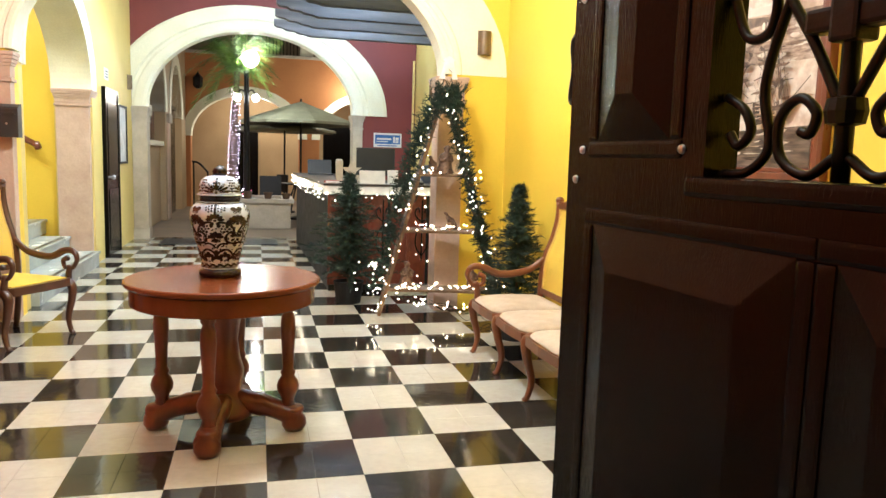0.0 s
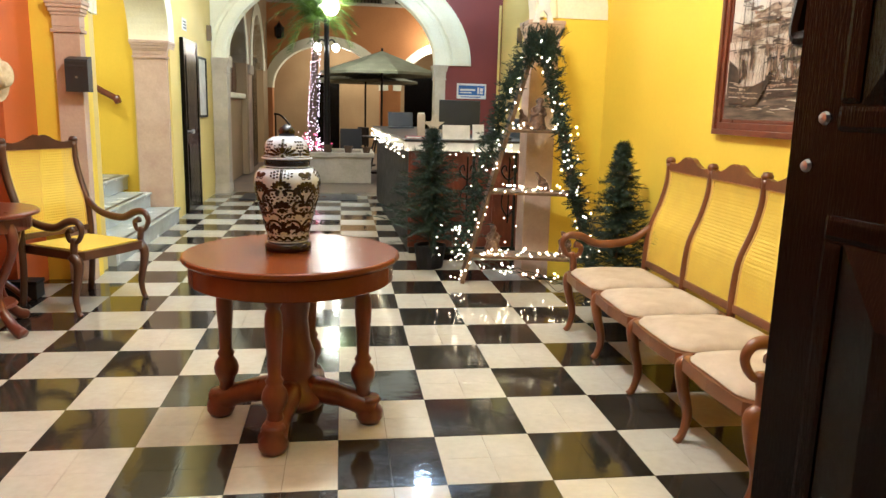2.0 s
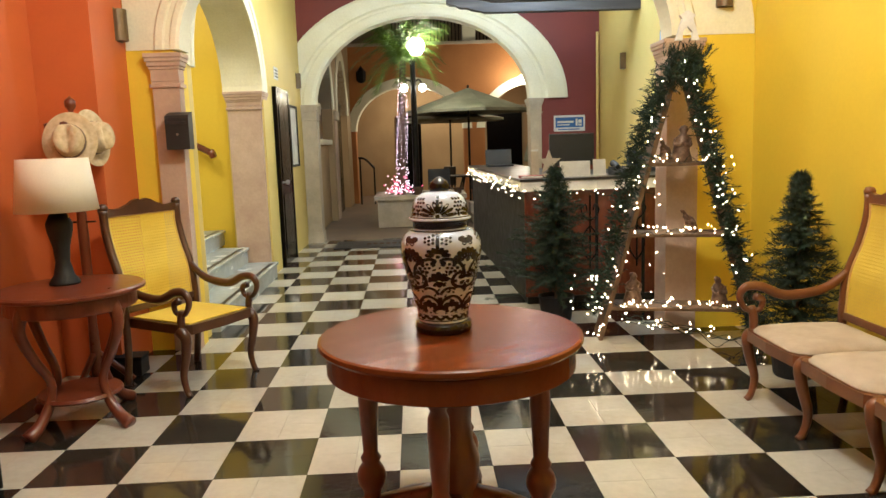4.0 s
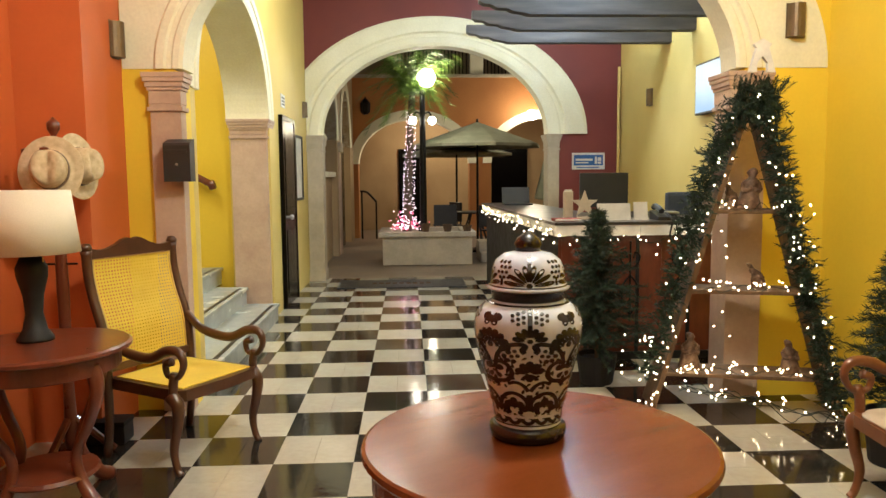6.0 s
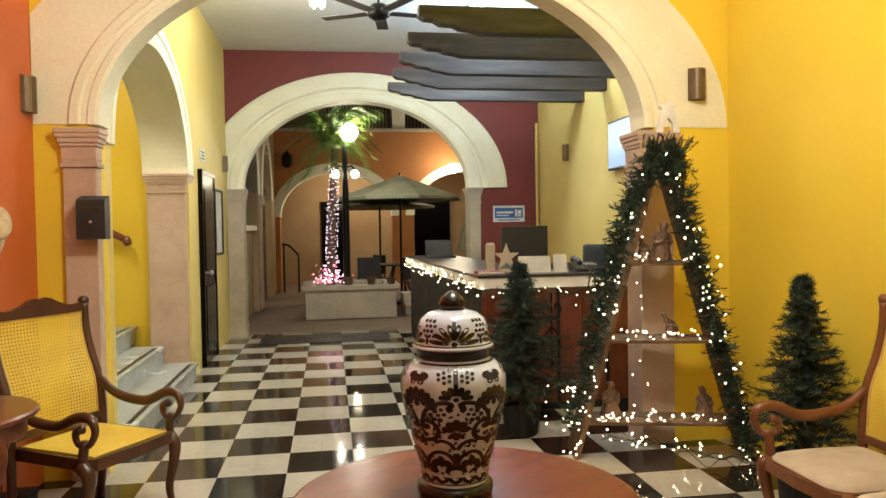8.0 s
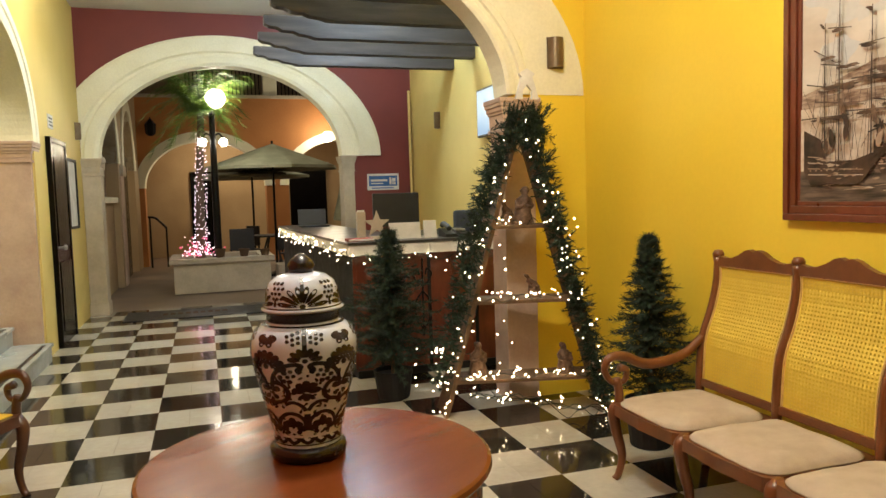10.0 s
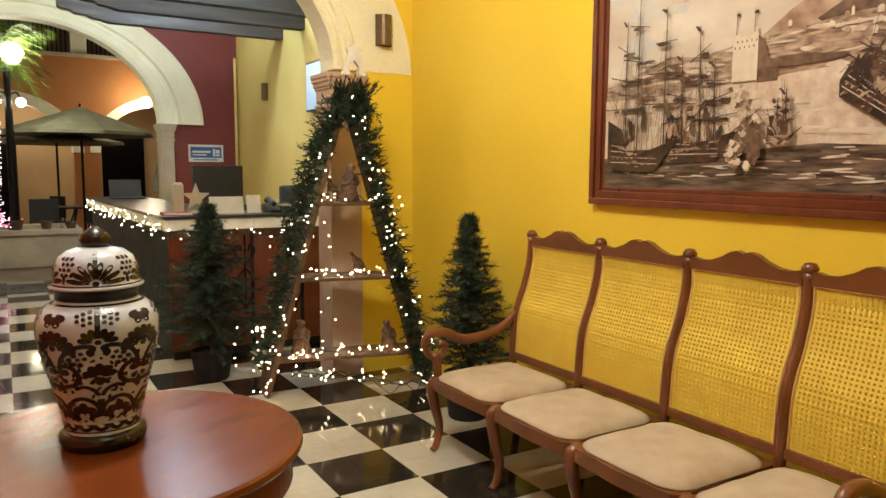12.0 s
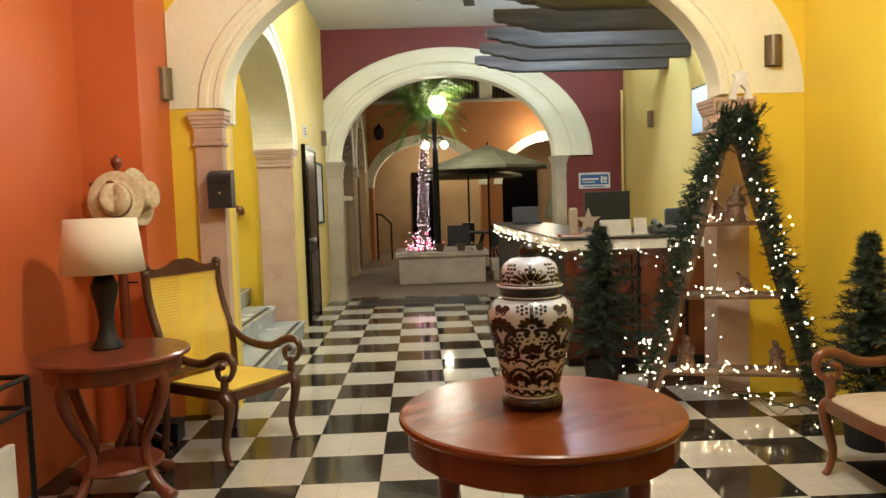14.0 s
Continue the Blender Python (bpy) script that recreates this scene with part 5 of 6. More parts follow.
def planter():
    p = thing("stone_planter", pose(0.6, 10.5, 0), "pale stone planter box in the courtyard", "planter")
    for a in ((-0.73, -0.62, 0.73, -0.5), (-0.73, 0.5, 0.73, 0.62), (-0.73, -0.5, -0.61, 0.5), (0.61, -0.5, 0.73, 0.5)):
        part("wall_slab", abox(a[0], a[1], 0, a[2], a[3], 0.46, 0.006), M_PALESTONE, p)
    bm = bmesh.new()
    for a in ((-0.79, -0.68, 0.79, -0.46), (-0.79, 0.46, 0.79, 0.68), (-0.79, -0.46, -0.57, 0.46), (0.57, -0.46, 0.79, 0.46)):
        box(bm, a[0], a[1], 0.46, a[2], a[3], 0.54, 0.012)
    part("rim", bm, M_PALESTONE, p)
    part("soil", abox(-0.6, -0.49, 0.2, 0.6, 0.49, 0.44), M_BARK, p, "dark soil")
    st = thing("courtyard_step", pose(0, 0, 0), "pale stone step beside the planter", "step")
    part("slab", abox(1.5, 10.1, 0, 2.6, 11.0, 0.16, 0.01), M_PALESTONE, st)
    part("slab", abox(1.5, 10.5, 0.16, 2.6, 11.0, 0.32, 0.01), M_PALESTONE, st)


planter()


def palm():
    rnd = random.Random(4)
    p = thing("palm_tree", pose(0.27, 10.42, 0.44), "palm wrapped in pink-white fairy lights in the planter", "palm")
    part("trunk", tube([(0, 0, 0), (0.03, 0, 0.8), (0.06, 0, 1.5), (0.12, 0, 2.45)], [0.085, 0.07, 0.06, 0.055], 12), M_BARK, p)
    verts, faces = [], []
    for k in range(48):
        a = k * 2.39996
        rise = rnd.uniform(0.3, 1.9)
        ln = rnd.uniform(0.7, 1.15)
        h = Vector((math.cos(a), math.sin(a), 0))
        prev = None
        for i in range(42):
            s = i / 41
            pt = Vector((0.12, 0, 2.42)) + h * ln * s * 0.85 + Vector((0, 0, ln * (rise * s - 1.0 * s * s)))
            side = h.cross(Vector((0, 0, 1)))
            if prev is not None:
                for e in (-1, 1):
                    tip = pt + side * e * 0.24 * (1 - 0.6 * s) * rnd.uniform(0.7, 1.1) + h * 0.10 + Vector((0, 0, -0.1 * rnd.random() - 0.03))
                    b = len(verts)
                    verts += [prev, prev.lerp(pt, 0.6), tip]
                    faces.append((b, b + 1, b + 2))
            prev = pt
    me = bpy.data.meshes.new("fronds")
    me.from_pydata([tuple(v) for v in verts], [], faces)
    me.materials.append(M_LEAF)
    ob = new("fronds", me)
    ob.parent = p
    lights = thing("palm_fairy_lights", pose(0.27, 10.42, 0.44), "pink-white fairy lights wound round the palm trunk", "fairy lights")
    pl = []
    for k in range(230):
        z = 0.25 + 1.8 * k / 230
        a, r = k * 0.9 + rnd.gauss(0, 0.3), 0.11 - 0.015 * z
        pl.append((0.05 * z + r * math.cos(a), r * math.sin(a), z + rnd.gauss(0, 0.02)))
    bulbs("bulbs", pl, 0.0062, M_PINKBULB, lights, rnd)
    red = [(rnd.gauss(0, 0.12), rnd.gauss(0, 0.1) - 0.1, 0.12 + abs(rnd.gauss(0, 0.13))) for k in range(70)]
    bulbs("red_bulbs", red, 0.012, M_REDBULB, lights, rnd)
    bulbs("pale_bulbs", [(rnd.gauss(0, 0.13), rnd.gauss(0, 0.1) - 0.12, 0.1 + abs(rnd.gauss(0, 0.15))) for k in range(80)], 0.008, M_PINKBULB, lights, rnd)


palm()


def lamp_post():
    l = thing("street_lamp", pose(0.55, 10.35, 0.44), "black iron lamp post with glowing glass globes", "lamp post")
    part("pole", lathe([(0.09, 0), (0.09, 0.12), (0.06, 0.2), (0.055, 1.2), (0.045, 2.35), (0.06, 2.37), (0.03, 2.42)], 16), M_IRON, l)
    globe = [(0, -0.15), (0.06, -0.14), (0.11, -0.1), (0.15, -0.02), (0.15, 0.03), (0.12, 0.1), (0.06, 0.145), (0, 0.15)]
    part("globe", lathe(globe, 24, m=pose(0.07, -0.05, 2.61)), M_GLOBE, l, "glowing white globe", True).visible_shadow = False
    for dx in (-0.16, 0.16):
        part("arm", tube(curve_points([(0, 0, 2.0), (dx * 0.6, 0, 2.06), (dx, 0, 1.98)], 5), 0.014, 8), M_IRON, l)
        part("globe", lathe([(r * 0.45, z * 0.45) for r, z in globe], 18, m=pose(dx, 0, 1.92)), M_GLOBE, l, "glowing white globe", True).visible_shadow = False


lamp_post()
for gx, gy, gz in ((3.2, 15.2, 2.85),):
    g = thing("wall_globe_lamp", pose(gx, gy, gz), "glowing globe lamp by the courtyard arch", "wall lamp")
    part("globe", lathe([(0, -0.12), (0.08, -0.1), (0.12, 0), (0.08, 0.1), (0, 0.12)], 20), M_GLOBE, g, "", True).visible_shadow = False
    part("bracket", tube([(0, 0.02, 0.1), (0, 0.3, 0.12)], 0.015, 8), M_IRON, g)


def umbrella(x, y, rim, apex, r, turn):
    u = thing("garden_umbrella", pose(x, y, 0, 0, 0, turn), "open grey-green canvas garden umbrella in the courtyard", "umbrella", "courtyard umbrellas")
    part("pole", tube([(0, 0, 0), (0, 0, apex + 0.05)], 0.022, 10), M_IRON, u)
    part("base_plate", lathe([(0.25, 0), (0.25, 0.04), (0.05, 0.08), (0, 0.08)], 20), M_IRON, u)
    bm = bmesh.new()
    n = 8
    top = bm.verts.new((0, 0, apex))
    under = bm.verts.new((0, 0, apex - 0.02))
    ring = [bm.verts.new((r * math.cos(2 * math.pi * k / n), r * math.sin(2 * math.pi * k / n), rim)) for k in range(n)]
    low = [bm.verts.new((r * math.cos(2 * math.pi * k / n), r * math.sin(2 * math.pi * k / n), rim - 0.05)) for k in range(n)]
    for k in range(n):
        q = (k + 1) % n
        bm.faces.new((top, ring[k], ring[q]))
        bm.faces.new((ring[k], low[k], low[q], ring[q]))
        bm.faces.new((under, low[q], low[k]))
    part("canopy", bm, M_CANVAS, u)
    for k in range(n):
        a = 2 * math.pi * k / n
        part("rib", tube([(0, 0, apex - 0.06), (r * 0.98 * math.cos(a), r * 0.98 * math.sin(a), rim - 0.02)], 0.009, 5), M_IRON, u)


umbrella(1.62, 12.0, 2.02, 2.46, 1.25, 10)
umbrella(1.35, 13.9, 1.92, 2.2, 1.2, 30)


def garden_table(x, y):
    t = thing("garden_table", pose(x, y, 0), "dark round garden table under the umbrella", "table", "garden tables")
    part("tabletop", lathe([(0, 0.7), (0.45, 0.7), (0.46, 0.715), (0.45, 0.73), (0, 0.73)], 28), M_PLASTIC, t)
    for k in range(4):
        a = k * math.pi / 2 + 0.5
        part("leg", tube([(0.1 * math.cos(a), 0.1 * math.sin(a), 0.7), (0.36 * math.cos(a), 0.36 * math.sin(a), 0)], 0.02, 8), M_PLASTIC, t)


def garden_chair(x, y, turn):
    c = thing("garden_chair", pose(x, y, 0, 0, 0, turn), "dark garden chair in the courtyard", "chair", "garden chairs")
    part("seat", abox(-0.22, -0.22, 0.42, 0.22, 0.22, 0.45, 0.01), M_PLASTIC, c)
    part("backrest", abox(-0.22, 0.2, 0.5, 0.22, 0.23, 0.9, 0.01), M_PLASTIC, c)
    for sx in (-0.19, 0.19):
        part("leg", tube([(sx, -0.19, 0), (sx, -0.19, 0.43)], 0.016, 6), M_PLASTIC, c)
        part("leg", tube([(sx, 0.21, 0), (sx, 0.21, 0.9)], 0.016, 6), M_PLASTIC, c)


fu = thing("folded_umbrella", pose(2.62, 11.2, 0, 0, 8), "folded grey-green canvas umbrella in the courtyard", "umbrella", "courtyard umbrellas")
part("pole", tube([(0, 0, 0.03), (0, 0, 2.5)], 0.02, 8), M_IRON, fu)
part("canopy", lathe([(0.17, 1.0), (0.19, 1.03), (0.15, 1.4), (0.10, 1.9), (0.05, 2.35), (0.0, 2.45)], 9), M_CANVAS, fu)
part("base_plate", lathe([(0.24, 0.03), (0.24, 0.06), (0.05, 0.09), (0, 0.09)], 20), M_IRON, fu)

garden_table(1.62, 12.75)
for cx, cy, ca in ((1.0, 12.2, 180), (1.9, 11.6, 150), (2.5, 12.6, 70), (1.1, 13.2, -60)):
    garden_chair(cx, cy, ca)
dr = thing("dark_doorway", pose(3.1, 18.28, 0), "dark wooden door in the arcade wall", "door")
part("leaf", abox(-0.5, -0.06, 0, 0.5, -0.005, 2.3, 0.01), M_DARKDOOR, dr)
part("casing", abox(-0.6, -0.03, 2.3, 0.6, -0.005, 2.42, 0.01), M_PALESTONE, dr)
dr2 = thing("dark_doorway", pose(0.4, 18.28, 0), "dark wooden door in the arcade wall", "door")
part("leaf", abox(-0.35, -0.06, 0, 0.35, -0.005, 2.2, 0.01), M_DARKDOOR, dr2)

hw = thing("gallery_parapet", pose(-1.2, 10.3, 0), "ochre parapet with white sill and louvred shutters", "parapet")
part("wall_slab", abox(-0.12, -1.08, 0, 0.12, 1.08, 1.44, 0.01), M_FARPALE, hw)
part("sill", abox(-0.16, -1.09, 1.44, 0.2, 1.09, 1.53, 0.015), M_CREAM, hw, "white moulded sill")
for k in range(4):
    sy = -0.82 + 0.55 * k
    sh = part("shutter", abox(-0.02, sy - 0.25, 1.53, 0.02, sy + 0.25, 2.1, 0.006), M_DARKCHAIR, hw, "dark louvred shutter")
    for q in range(9):
        part("louvre", abox(0.021, sy - 0.2, 1.585 + 0.055 * q, 0.034, sy + 0.2, 1.615 + 0.055 * q, 0.003), M_CHAIRWOOD, sh)
gd = thing("gallery_door", pose(-1.1, 13.55, 0), "tall dark wooden door in the side arcade", "door")
part("leaf", abox(-0.03, -0.4, 0, 0.03, 0.4, 2.25, 0.008), M_DARKDOOR, gd)
part("casing", abox(-0.04, -0.48, 2.25, 0.05, 0.48, 2.33, 0.008), M_DARKDOOR, gd)
ln = thing("wall_lantern", pose(-0.67, 15.5, 3.05), "small dark iron lantern on the orange wall", "wall lamp")
part("cage", lathe([(0.05, -0.16), (0.11, -0.1), (0.12, 0.1), (0.05, 0.18), (0.015, 0.22), (0, 0.25)], 6, m=pose(0, -0.16, 0)), M_IRON, ln)
part("bracket", tube([(0, 0, 0.16), (0, -0.16, 0.24)], 0.014, 6), M_IRON, ln)
rl = thing("step_handrail", pose(-0.6, 15.2, 0), "dark iron handrail at the arcade steps", "handrail")
part("rail", tube(curve_points([(-0.22, 0, 1.12), (-0.05, 0, 1.08), (0.16, 0, 0.86)], 5), 0.025, 8), M_IRON, rl)
for px, pz in ((-0.18, 1.1), (0.15, 0.86)):
    part("post", tube([(px, 0, 0), (px, 0, pz)], 0.02, 8), M_IRON, rl)


def rim_pot(x, y, h):
    p = thing("flower_pot", pose(x, y, 0.54), "small dark clay pot on the planter rim", "pot", "pots on the planter rim")
    part("pot", lathe([(0, 0), (0.055, 0), (0.075, h * 0.8), (0.085, h * 0.8), (0.085, h), (0.07, h), (0.065, h * 0.85), (0, h * 0.85)], 16), M_BARK, p)


rim_pot(0.57, 9.93, 0.13)
rim_pot(0.93, 9.93, 0.12)
rim_pot(1.25, 9.93, 0.10)

# ---- left side of the front room ----


def side_table(x, y):
    t = thing("side_table", pose(x, y, 0, 0, 0, 20), "round dark red-brown side table with curved legs", "side table")
    part("tabletop", lathe([(0, 0.69), (0.34, 0.69), (0.362, 0.698), (0.362, 0.712), (0.35, 0.72), (0, 0.721)], 56), M_REDWOOD, t)
    part("apron", lathe([(0.31, 0.61), (0.315, 0.615), (0.315, 0.689), (0.27, 0.689), (0.27, 0.61)], 48), M_REDWOOD, t)
    part("lower_shelf", lathe([(0, 0.145), (0.2, 0.145), (0.21, 0.155), (0.2, 0.17), (0, 0.17)], 32), M_REDWOOD, t)
    for k in range(4):
        a = math.radians(45 + 90 * k)
        pts = curve_points([(0.28, 0, 0.66), (0.31, 0, 0.55), (0.25, 0, 0.40), (0.17, 0, 0.26), (0.19, 0, 0.15), (0.26, 0, 0.06), (0.33, 0, 0.018)], 5)
        bm = tube(pts, [0.036 - 0.014 * abs(math.sin(i * 0.11)) for i in range(len(pts))], 10)
        bmesh.ops.rotate(bm, cent=(0, 0, 0), matrix=Matrix.Rotation(a, 3, "Z"), verts=bm.verts)
        part("leg", bm, M_REDWOOD, t, smooth=True)


side_table(-1.29, 1.2)
tl = thing("table_lamp", pose(-1.35, 1.28, 0.721), "table lamp with dark turned base and white shade", "lamp")
part("base", lathe([(0, 0), (0.075, 0), (0.075, 0.012), (0.05, 0.05), (0.035, 0.12), (0.042, 0.2), (0.062, 0.28), (0.065, 0.32), (0.045, 0.365), (0.02, 0.385), (0.016, 0.46), (0, 0.46)], 28), M_BLACK, tl, smooth=True)
sh = lathe([(0.2, 0.385), (0.17, 0.655), (0.168, 0.655), (0.198, 0.385)], 48)
part("shade", sh, M_SHADE, tl, "white linen drum shade", True)
part("switch_chain", tube([(0.1, -0.1, 0.40), (0.1, -0.1, 0.355)], 0.003, 5), M_BRASS, tl)


def hat(m, name_label):
    h = thing("straw_hat", m, name_label, "hat", "straw hats")
    prof = [(0.0, 0.10), (0.035, 0.108), (0.07, 0.112), (0.082, 0.10), (0.09, 0.05), (0.095, 0.005), (0.125, -0.002), (0.165, 0.012), (0.168, 0.009), (0.125, -0.006), (0.092, -0.002), (0.085, 0.05), (0.077, 0.095), (0.0, 0.094)]
    bm = lathe(prof, 40)
    for v in bm.verts:
        v.co.x *= 0.86
        if v.co.z > 0.09:
            v.co.z -= 0.03 * math.exp(-(v.co.x / 0.02) ** 2)
    part("straw", bm, M_STRAW, h, smooth=True)
    bm = lathe([(0.0975, 0.004), (0.0955, 0.03), (0.0935, 0.03), (0.0945, 0.004)], 40)
    for v in bm.verts:
        v.co.x *= 0.86
    part("hat_band", bm, M_DARKCHAIR, h, "brown hat band")


def coat_stand(x, y):
    c = thing("coat_stand", pose(x, y, 0), "dark wooden coat stand beside the orange wall", "coat stand")
    part("pole", lathe([(0.03, 0.05), (0.034, 0.1), (0.025, 0.4), (0.03, 0.9), (0.022, 1.3), (0.024, 1.62), (0.012, 1.64), (0.03, 1.67), (0.03, 1.70), (0, 1.73)], 16), M_REDWOOD, c, smooth=True)
    for k in range(3):
        a = 2 * math.pi * k / 3 + 0.3
        bm = tube(curve_points([(0.02, 0, 0.2), (0.1, 0, 0.12), (0.2, 0, 0.015)], 5), 0.02, 8)
        bmesh.ops.rotate(bm, cent=(0, 0, 0), matrix=Matrix.Rotation(a, 3, "Z"), verts=bm.verts)
        part("foot", bm, M_REDWOOD, c)
    for k in range(4):
        a = k * math.pi / 2 + 0.1
        bm = tube([(0.01, 0, 1.5), (0.13, 0, 1.56)], 0.011, 8)
        lathe([(0, -0.02), (0.02, -0.012), (0.02, 0.01), (0, 0.018)], 10, bm, pose(0.135, 0, 1.563))
        bmesh.ops.rotate(bm, cent=(0, 0, 0), matrix=Matrix.Rotation(a, 3, "Z"), verts=bm.verts)
        part("peg", bm, M_REDWOOD, c)
    part("peg", tube([(-0.08, 0, 1.0), (0.08, 0, 1.0)], 0.006, 6), M_IRON, c)


coat_stand(-1.455, 1.78)
hat(pose(-1.415, 1.65, 1.465, 78, 0, 12), "natural straw hat with brown band on the coat stand")
hat(pose(-1.365, 1.81, 1.485, 82, 0, 75), "natural straw hat with brown band on the coat stand")


def rack(x, y):
    r = thing("magazine_rack", pose(x, y, 0), "dark metal rack with pale folders by the orange wall", "rack")
    for dx in (-0.36, 0.02):
        for dy in (-0.25, 0.02):
            part("leg", tube([(dx, dy, 0), (dx, dy, 0.78)], 0.012, 8), M_IRON, r)
    for z in (0.2, 0.66, 0.78):
        for a, b in (((-0.36, -0.25), (0.02, -0.25)), ((-0.36, 0.02), (0.02, 0.02)), ((0.02, -0.25), (0.02, 0.02)), ((-0.36, -0.25), (-0.36, 0.02))):
            part("rail", tube([(*a, z), (*b, z)], 0.011, 8), M_IRON, r)
    part("basket", abox(-0.35, -0.24, 0.06, 0.01, 0.01, 0.2, 0.01), M_PLASTIC, r)
    for k in range(2):
        f = thing("folder", pose(x - 0.12 + 0.07 * k, y - 0.1, 0.201), "pale upright folder in the metal rack", "folder", "folders in the rack")
        part("cover", abox(-0.014, -0.11, 0, 0.014, 0.11, 0.32, 0.004), M_PAPER, f)


rack(-1.32, 0.40)
bx = thing("floor_box", pose(-1.35, 2.0, 0), "small dark box on the floor under the chair", "box")
part("carton", abox(-0.1, -0.07, 0, 0.1, 0.07, 0.12, 0.006), M_PLASTIC, bx)
part("lid", abox(-0.105, -0.075, 0.1, 0.105, 0.075, 0.125, 0.005), M_BLACK, bx)


def sconce(x, y, z, turn, lit=False):
    s = thing("wall_sconce", pose(x, y, z, 0, 0, turn), "bronze half-round wall sconce", "wall lamp", "wall sconces")
    bm = bmesh.new()
    n = 10
    a = [[bm.verts.new((0.055 * math.cos(math.pi * k / n) * 1.0, -0.06 * math.sin(math.pi * k / n) - 0.002, h)) for k in range(n + 1)] for h in (-0.1, 0.1)]
    for k in range(n):
        bm.faces.new((a[0][k], a[0][k + 1], a[1][k + 1], a[1][k]))
    bm.faces.new(a[0])
    bm.faces.new(a[1])
    part("shell", bm, M_SCONCE, s)
    part("back_plate", abox(-0.06, -0.003, -0.105, 0.06, 0.0, 0.105), M_SCONCE, s)


sconce(2.675, 2.524, 2.35, 0)
sconce(-1.39, 2.43, 2.22, 90)
sconce(3.25, 6.9, 2.36, -90)
sconce(LX, 7.9, 2.32, 90)
sconce(-1.75, 0.9, 1.85, 90)

mb = thing("letter_box", pose(-1.05, 2.488, 1.405), "dark grey metal letter box on the stone pilaster", "letter box")
part("body", prism([(0, 0), (-0.10, 0), (-0.10, 0.21), (-0.09, 0.225), (0, 0.25)], lambda u, v, d: (d - 0.077, u, v), 0.154), M_PLASTIC, mb)
part("flap", abox(-0.06, -0.107, 0.165, 0.06, -0.1, 0.185, 0.003), M_PLASTIC, mb, "black slot flap")
part("lock", lathe([(0.008, 0), (0.008, 0.006), (0, 0.006)], 10, m=pose(0, -0.1, 0.1, 90)), M_STEEL, mb)

# ---- lobby ----
dd = thing("door_1", pose(LX, 6.42, 0), "dark brown wooden door in the yellow wall", "door", "", "structure")
part("leaf", abox(0.003, -0.38, 0.01, 0.04, 0.38, 2.05, 0.004), M_DARKDOOR, dd)
for a in ((-0.43, 0, -0.38, 2.1), (0.38, 0, 0.43, 2.1), (-0.38, 2.05, 0.38, 2.1)):
    part("casing", abox(0.001, a[0], a[1], 0.05, a[2], a[3], 0.004), M_DARKDOOR, dd)
for a in ((-0.3, 0.15, 0.3, 0.85), (-0.3, 1.0, 0.3, 1.9)):
    part("raised_panel", abox(0.04, a[0], a[1], 0.05, a[2], a[3], 0.006), M_DARKDOOR, dd)
part("door_knob", lathe([(0.012, 0), (0.012, 0.04), (0.028, 0.05), (0.03, 0.065), (0.02, 0.08), (0, 0.082)], 16, m=pose(0.04, -0.31, 1.0, 0, 90)), M_STEEL, dd, "chrome knob")
pc = thing("framed_notice", pose(LX, 7.3, 1.55), "tall framed notice with pale print on the yellow wall", "picture")
bm = bmesh.new()
for a in ((-0.3, -0.4, 0.3, -0.37), (-0.3, 0.37, 0.3, 0.4), (-0.3, -0.37, -0.27, 0.37), (0.27, -0.37, 0.3, 0.37)):
    box(bm, 0.001, a[0], a[1], 0.03, a[2], a[3], 0.003)
part("frame", bm, M_BLACK, pc)
part("sheet", abox(0.001, -0.27, -0.37, 0.012, 0.27, 0.37), M_PAPER, pc)
pl = thing("door_plate", pose(LX, 6.3, 2.27), "small white plate above the dark door", "sign")
part("plate", abox(0.001, -0.12, -0.07, 0.01, 0.12, 0.07, 0.002), M_PAPER, pl)
for k in range(3):
    part("print_bar", abox(0.0101, -0.09, 0.025 - 0.035 * k, 0.0115, 0.09, 0.04 - 0.035 * k), M_BLACK, pl)

sg = thing("wall_sign", pose(2.805, 8.19, 1.625), "blue and white information sign on the maroon wall", "sign")
part("plate", abox(-0.23, -0.012, -0.115, 0.23, -0.001, 0.115, 0.003), M_PAPER, sg)
part("blue_field", abox(-0.205, -0.0145, -0.06, 0.205, -0.0125, 0.085), M_BLUE, sg, "blue printed field")
for a in ((-0.18, 0.005, 0.06, 0.035), (-0.18, -0.03, 0.0, -0.015), (0.09, -0.04, 0.12, 0.06), (0.13, -0.04, 0.18, -0.01), (0.13, 0.0, 0.18, 0.05), (-0.17, -0.095, 0.15, -0.08)):
    part("print_bar", abox(a[0], -0.0162, a[1], a[2], -0.0147, a[3]), M_PAPER if a[3] > -0.07 else M_BLUE, sg)

tv = thing("wall_television", pose(3.25, 4.9, 2.26), "flat television with a pale blue picture on the wall", "television")
part("body", abox(-0.07, -0.46, -0.25, -0.02, 0.46, 0.25, 0.006), M_PLASTIC, tv)
part("screen", abox(-0.073, -0.44, -0.23, -0.0705, 0.44, 0.23), M_SCREEN, tv, "pale blue lit screen")
part("bracket", abox(-0.02, -0.1, -0.1, -0.001, 0.1, 0.1), M_IRON, tv)
cp = thing("cable_conduit", pose(3.2, 8.1, 0), "pale cable conduit down the corner of the wall", "conduit")
part("pipe", tube([(0, 0, 1.0), (0, 0, 2.9)], 0.02, 8), M_PALE, cp)

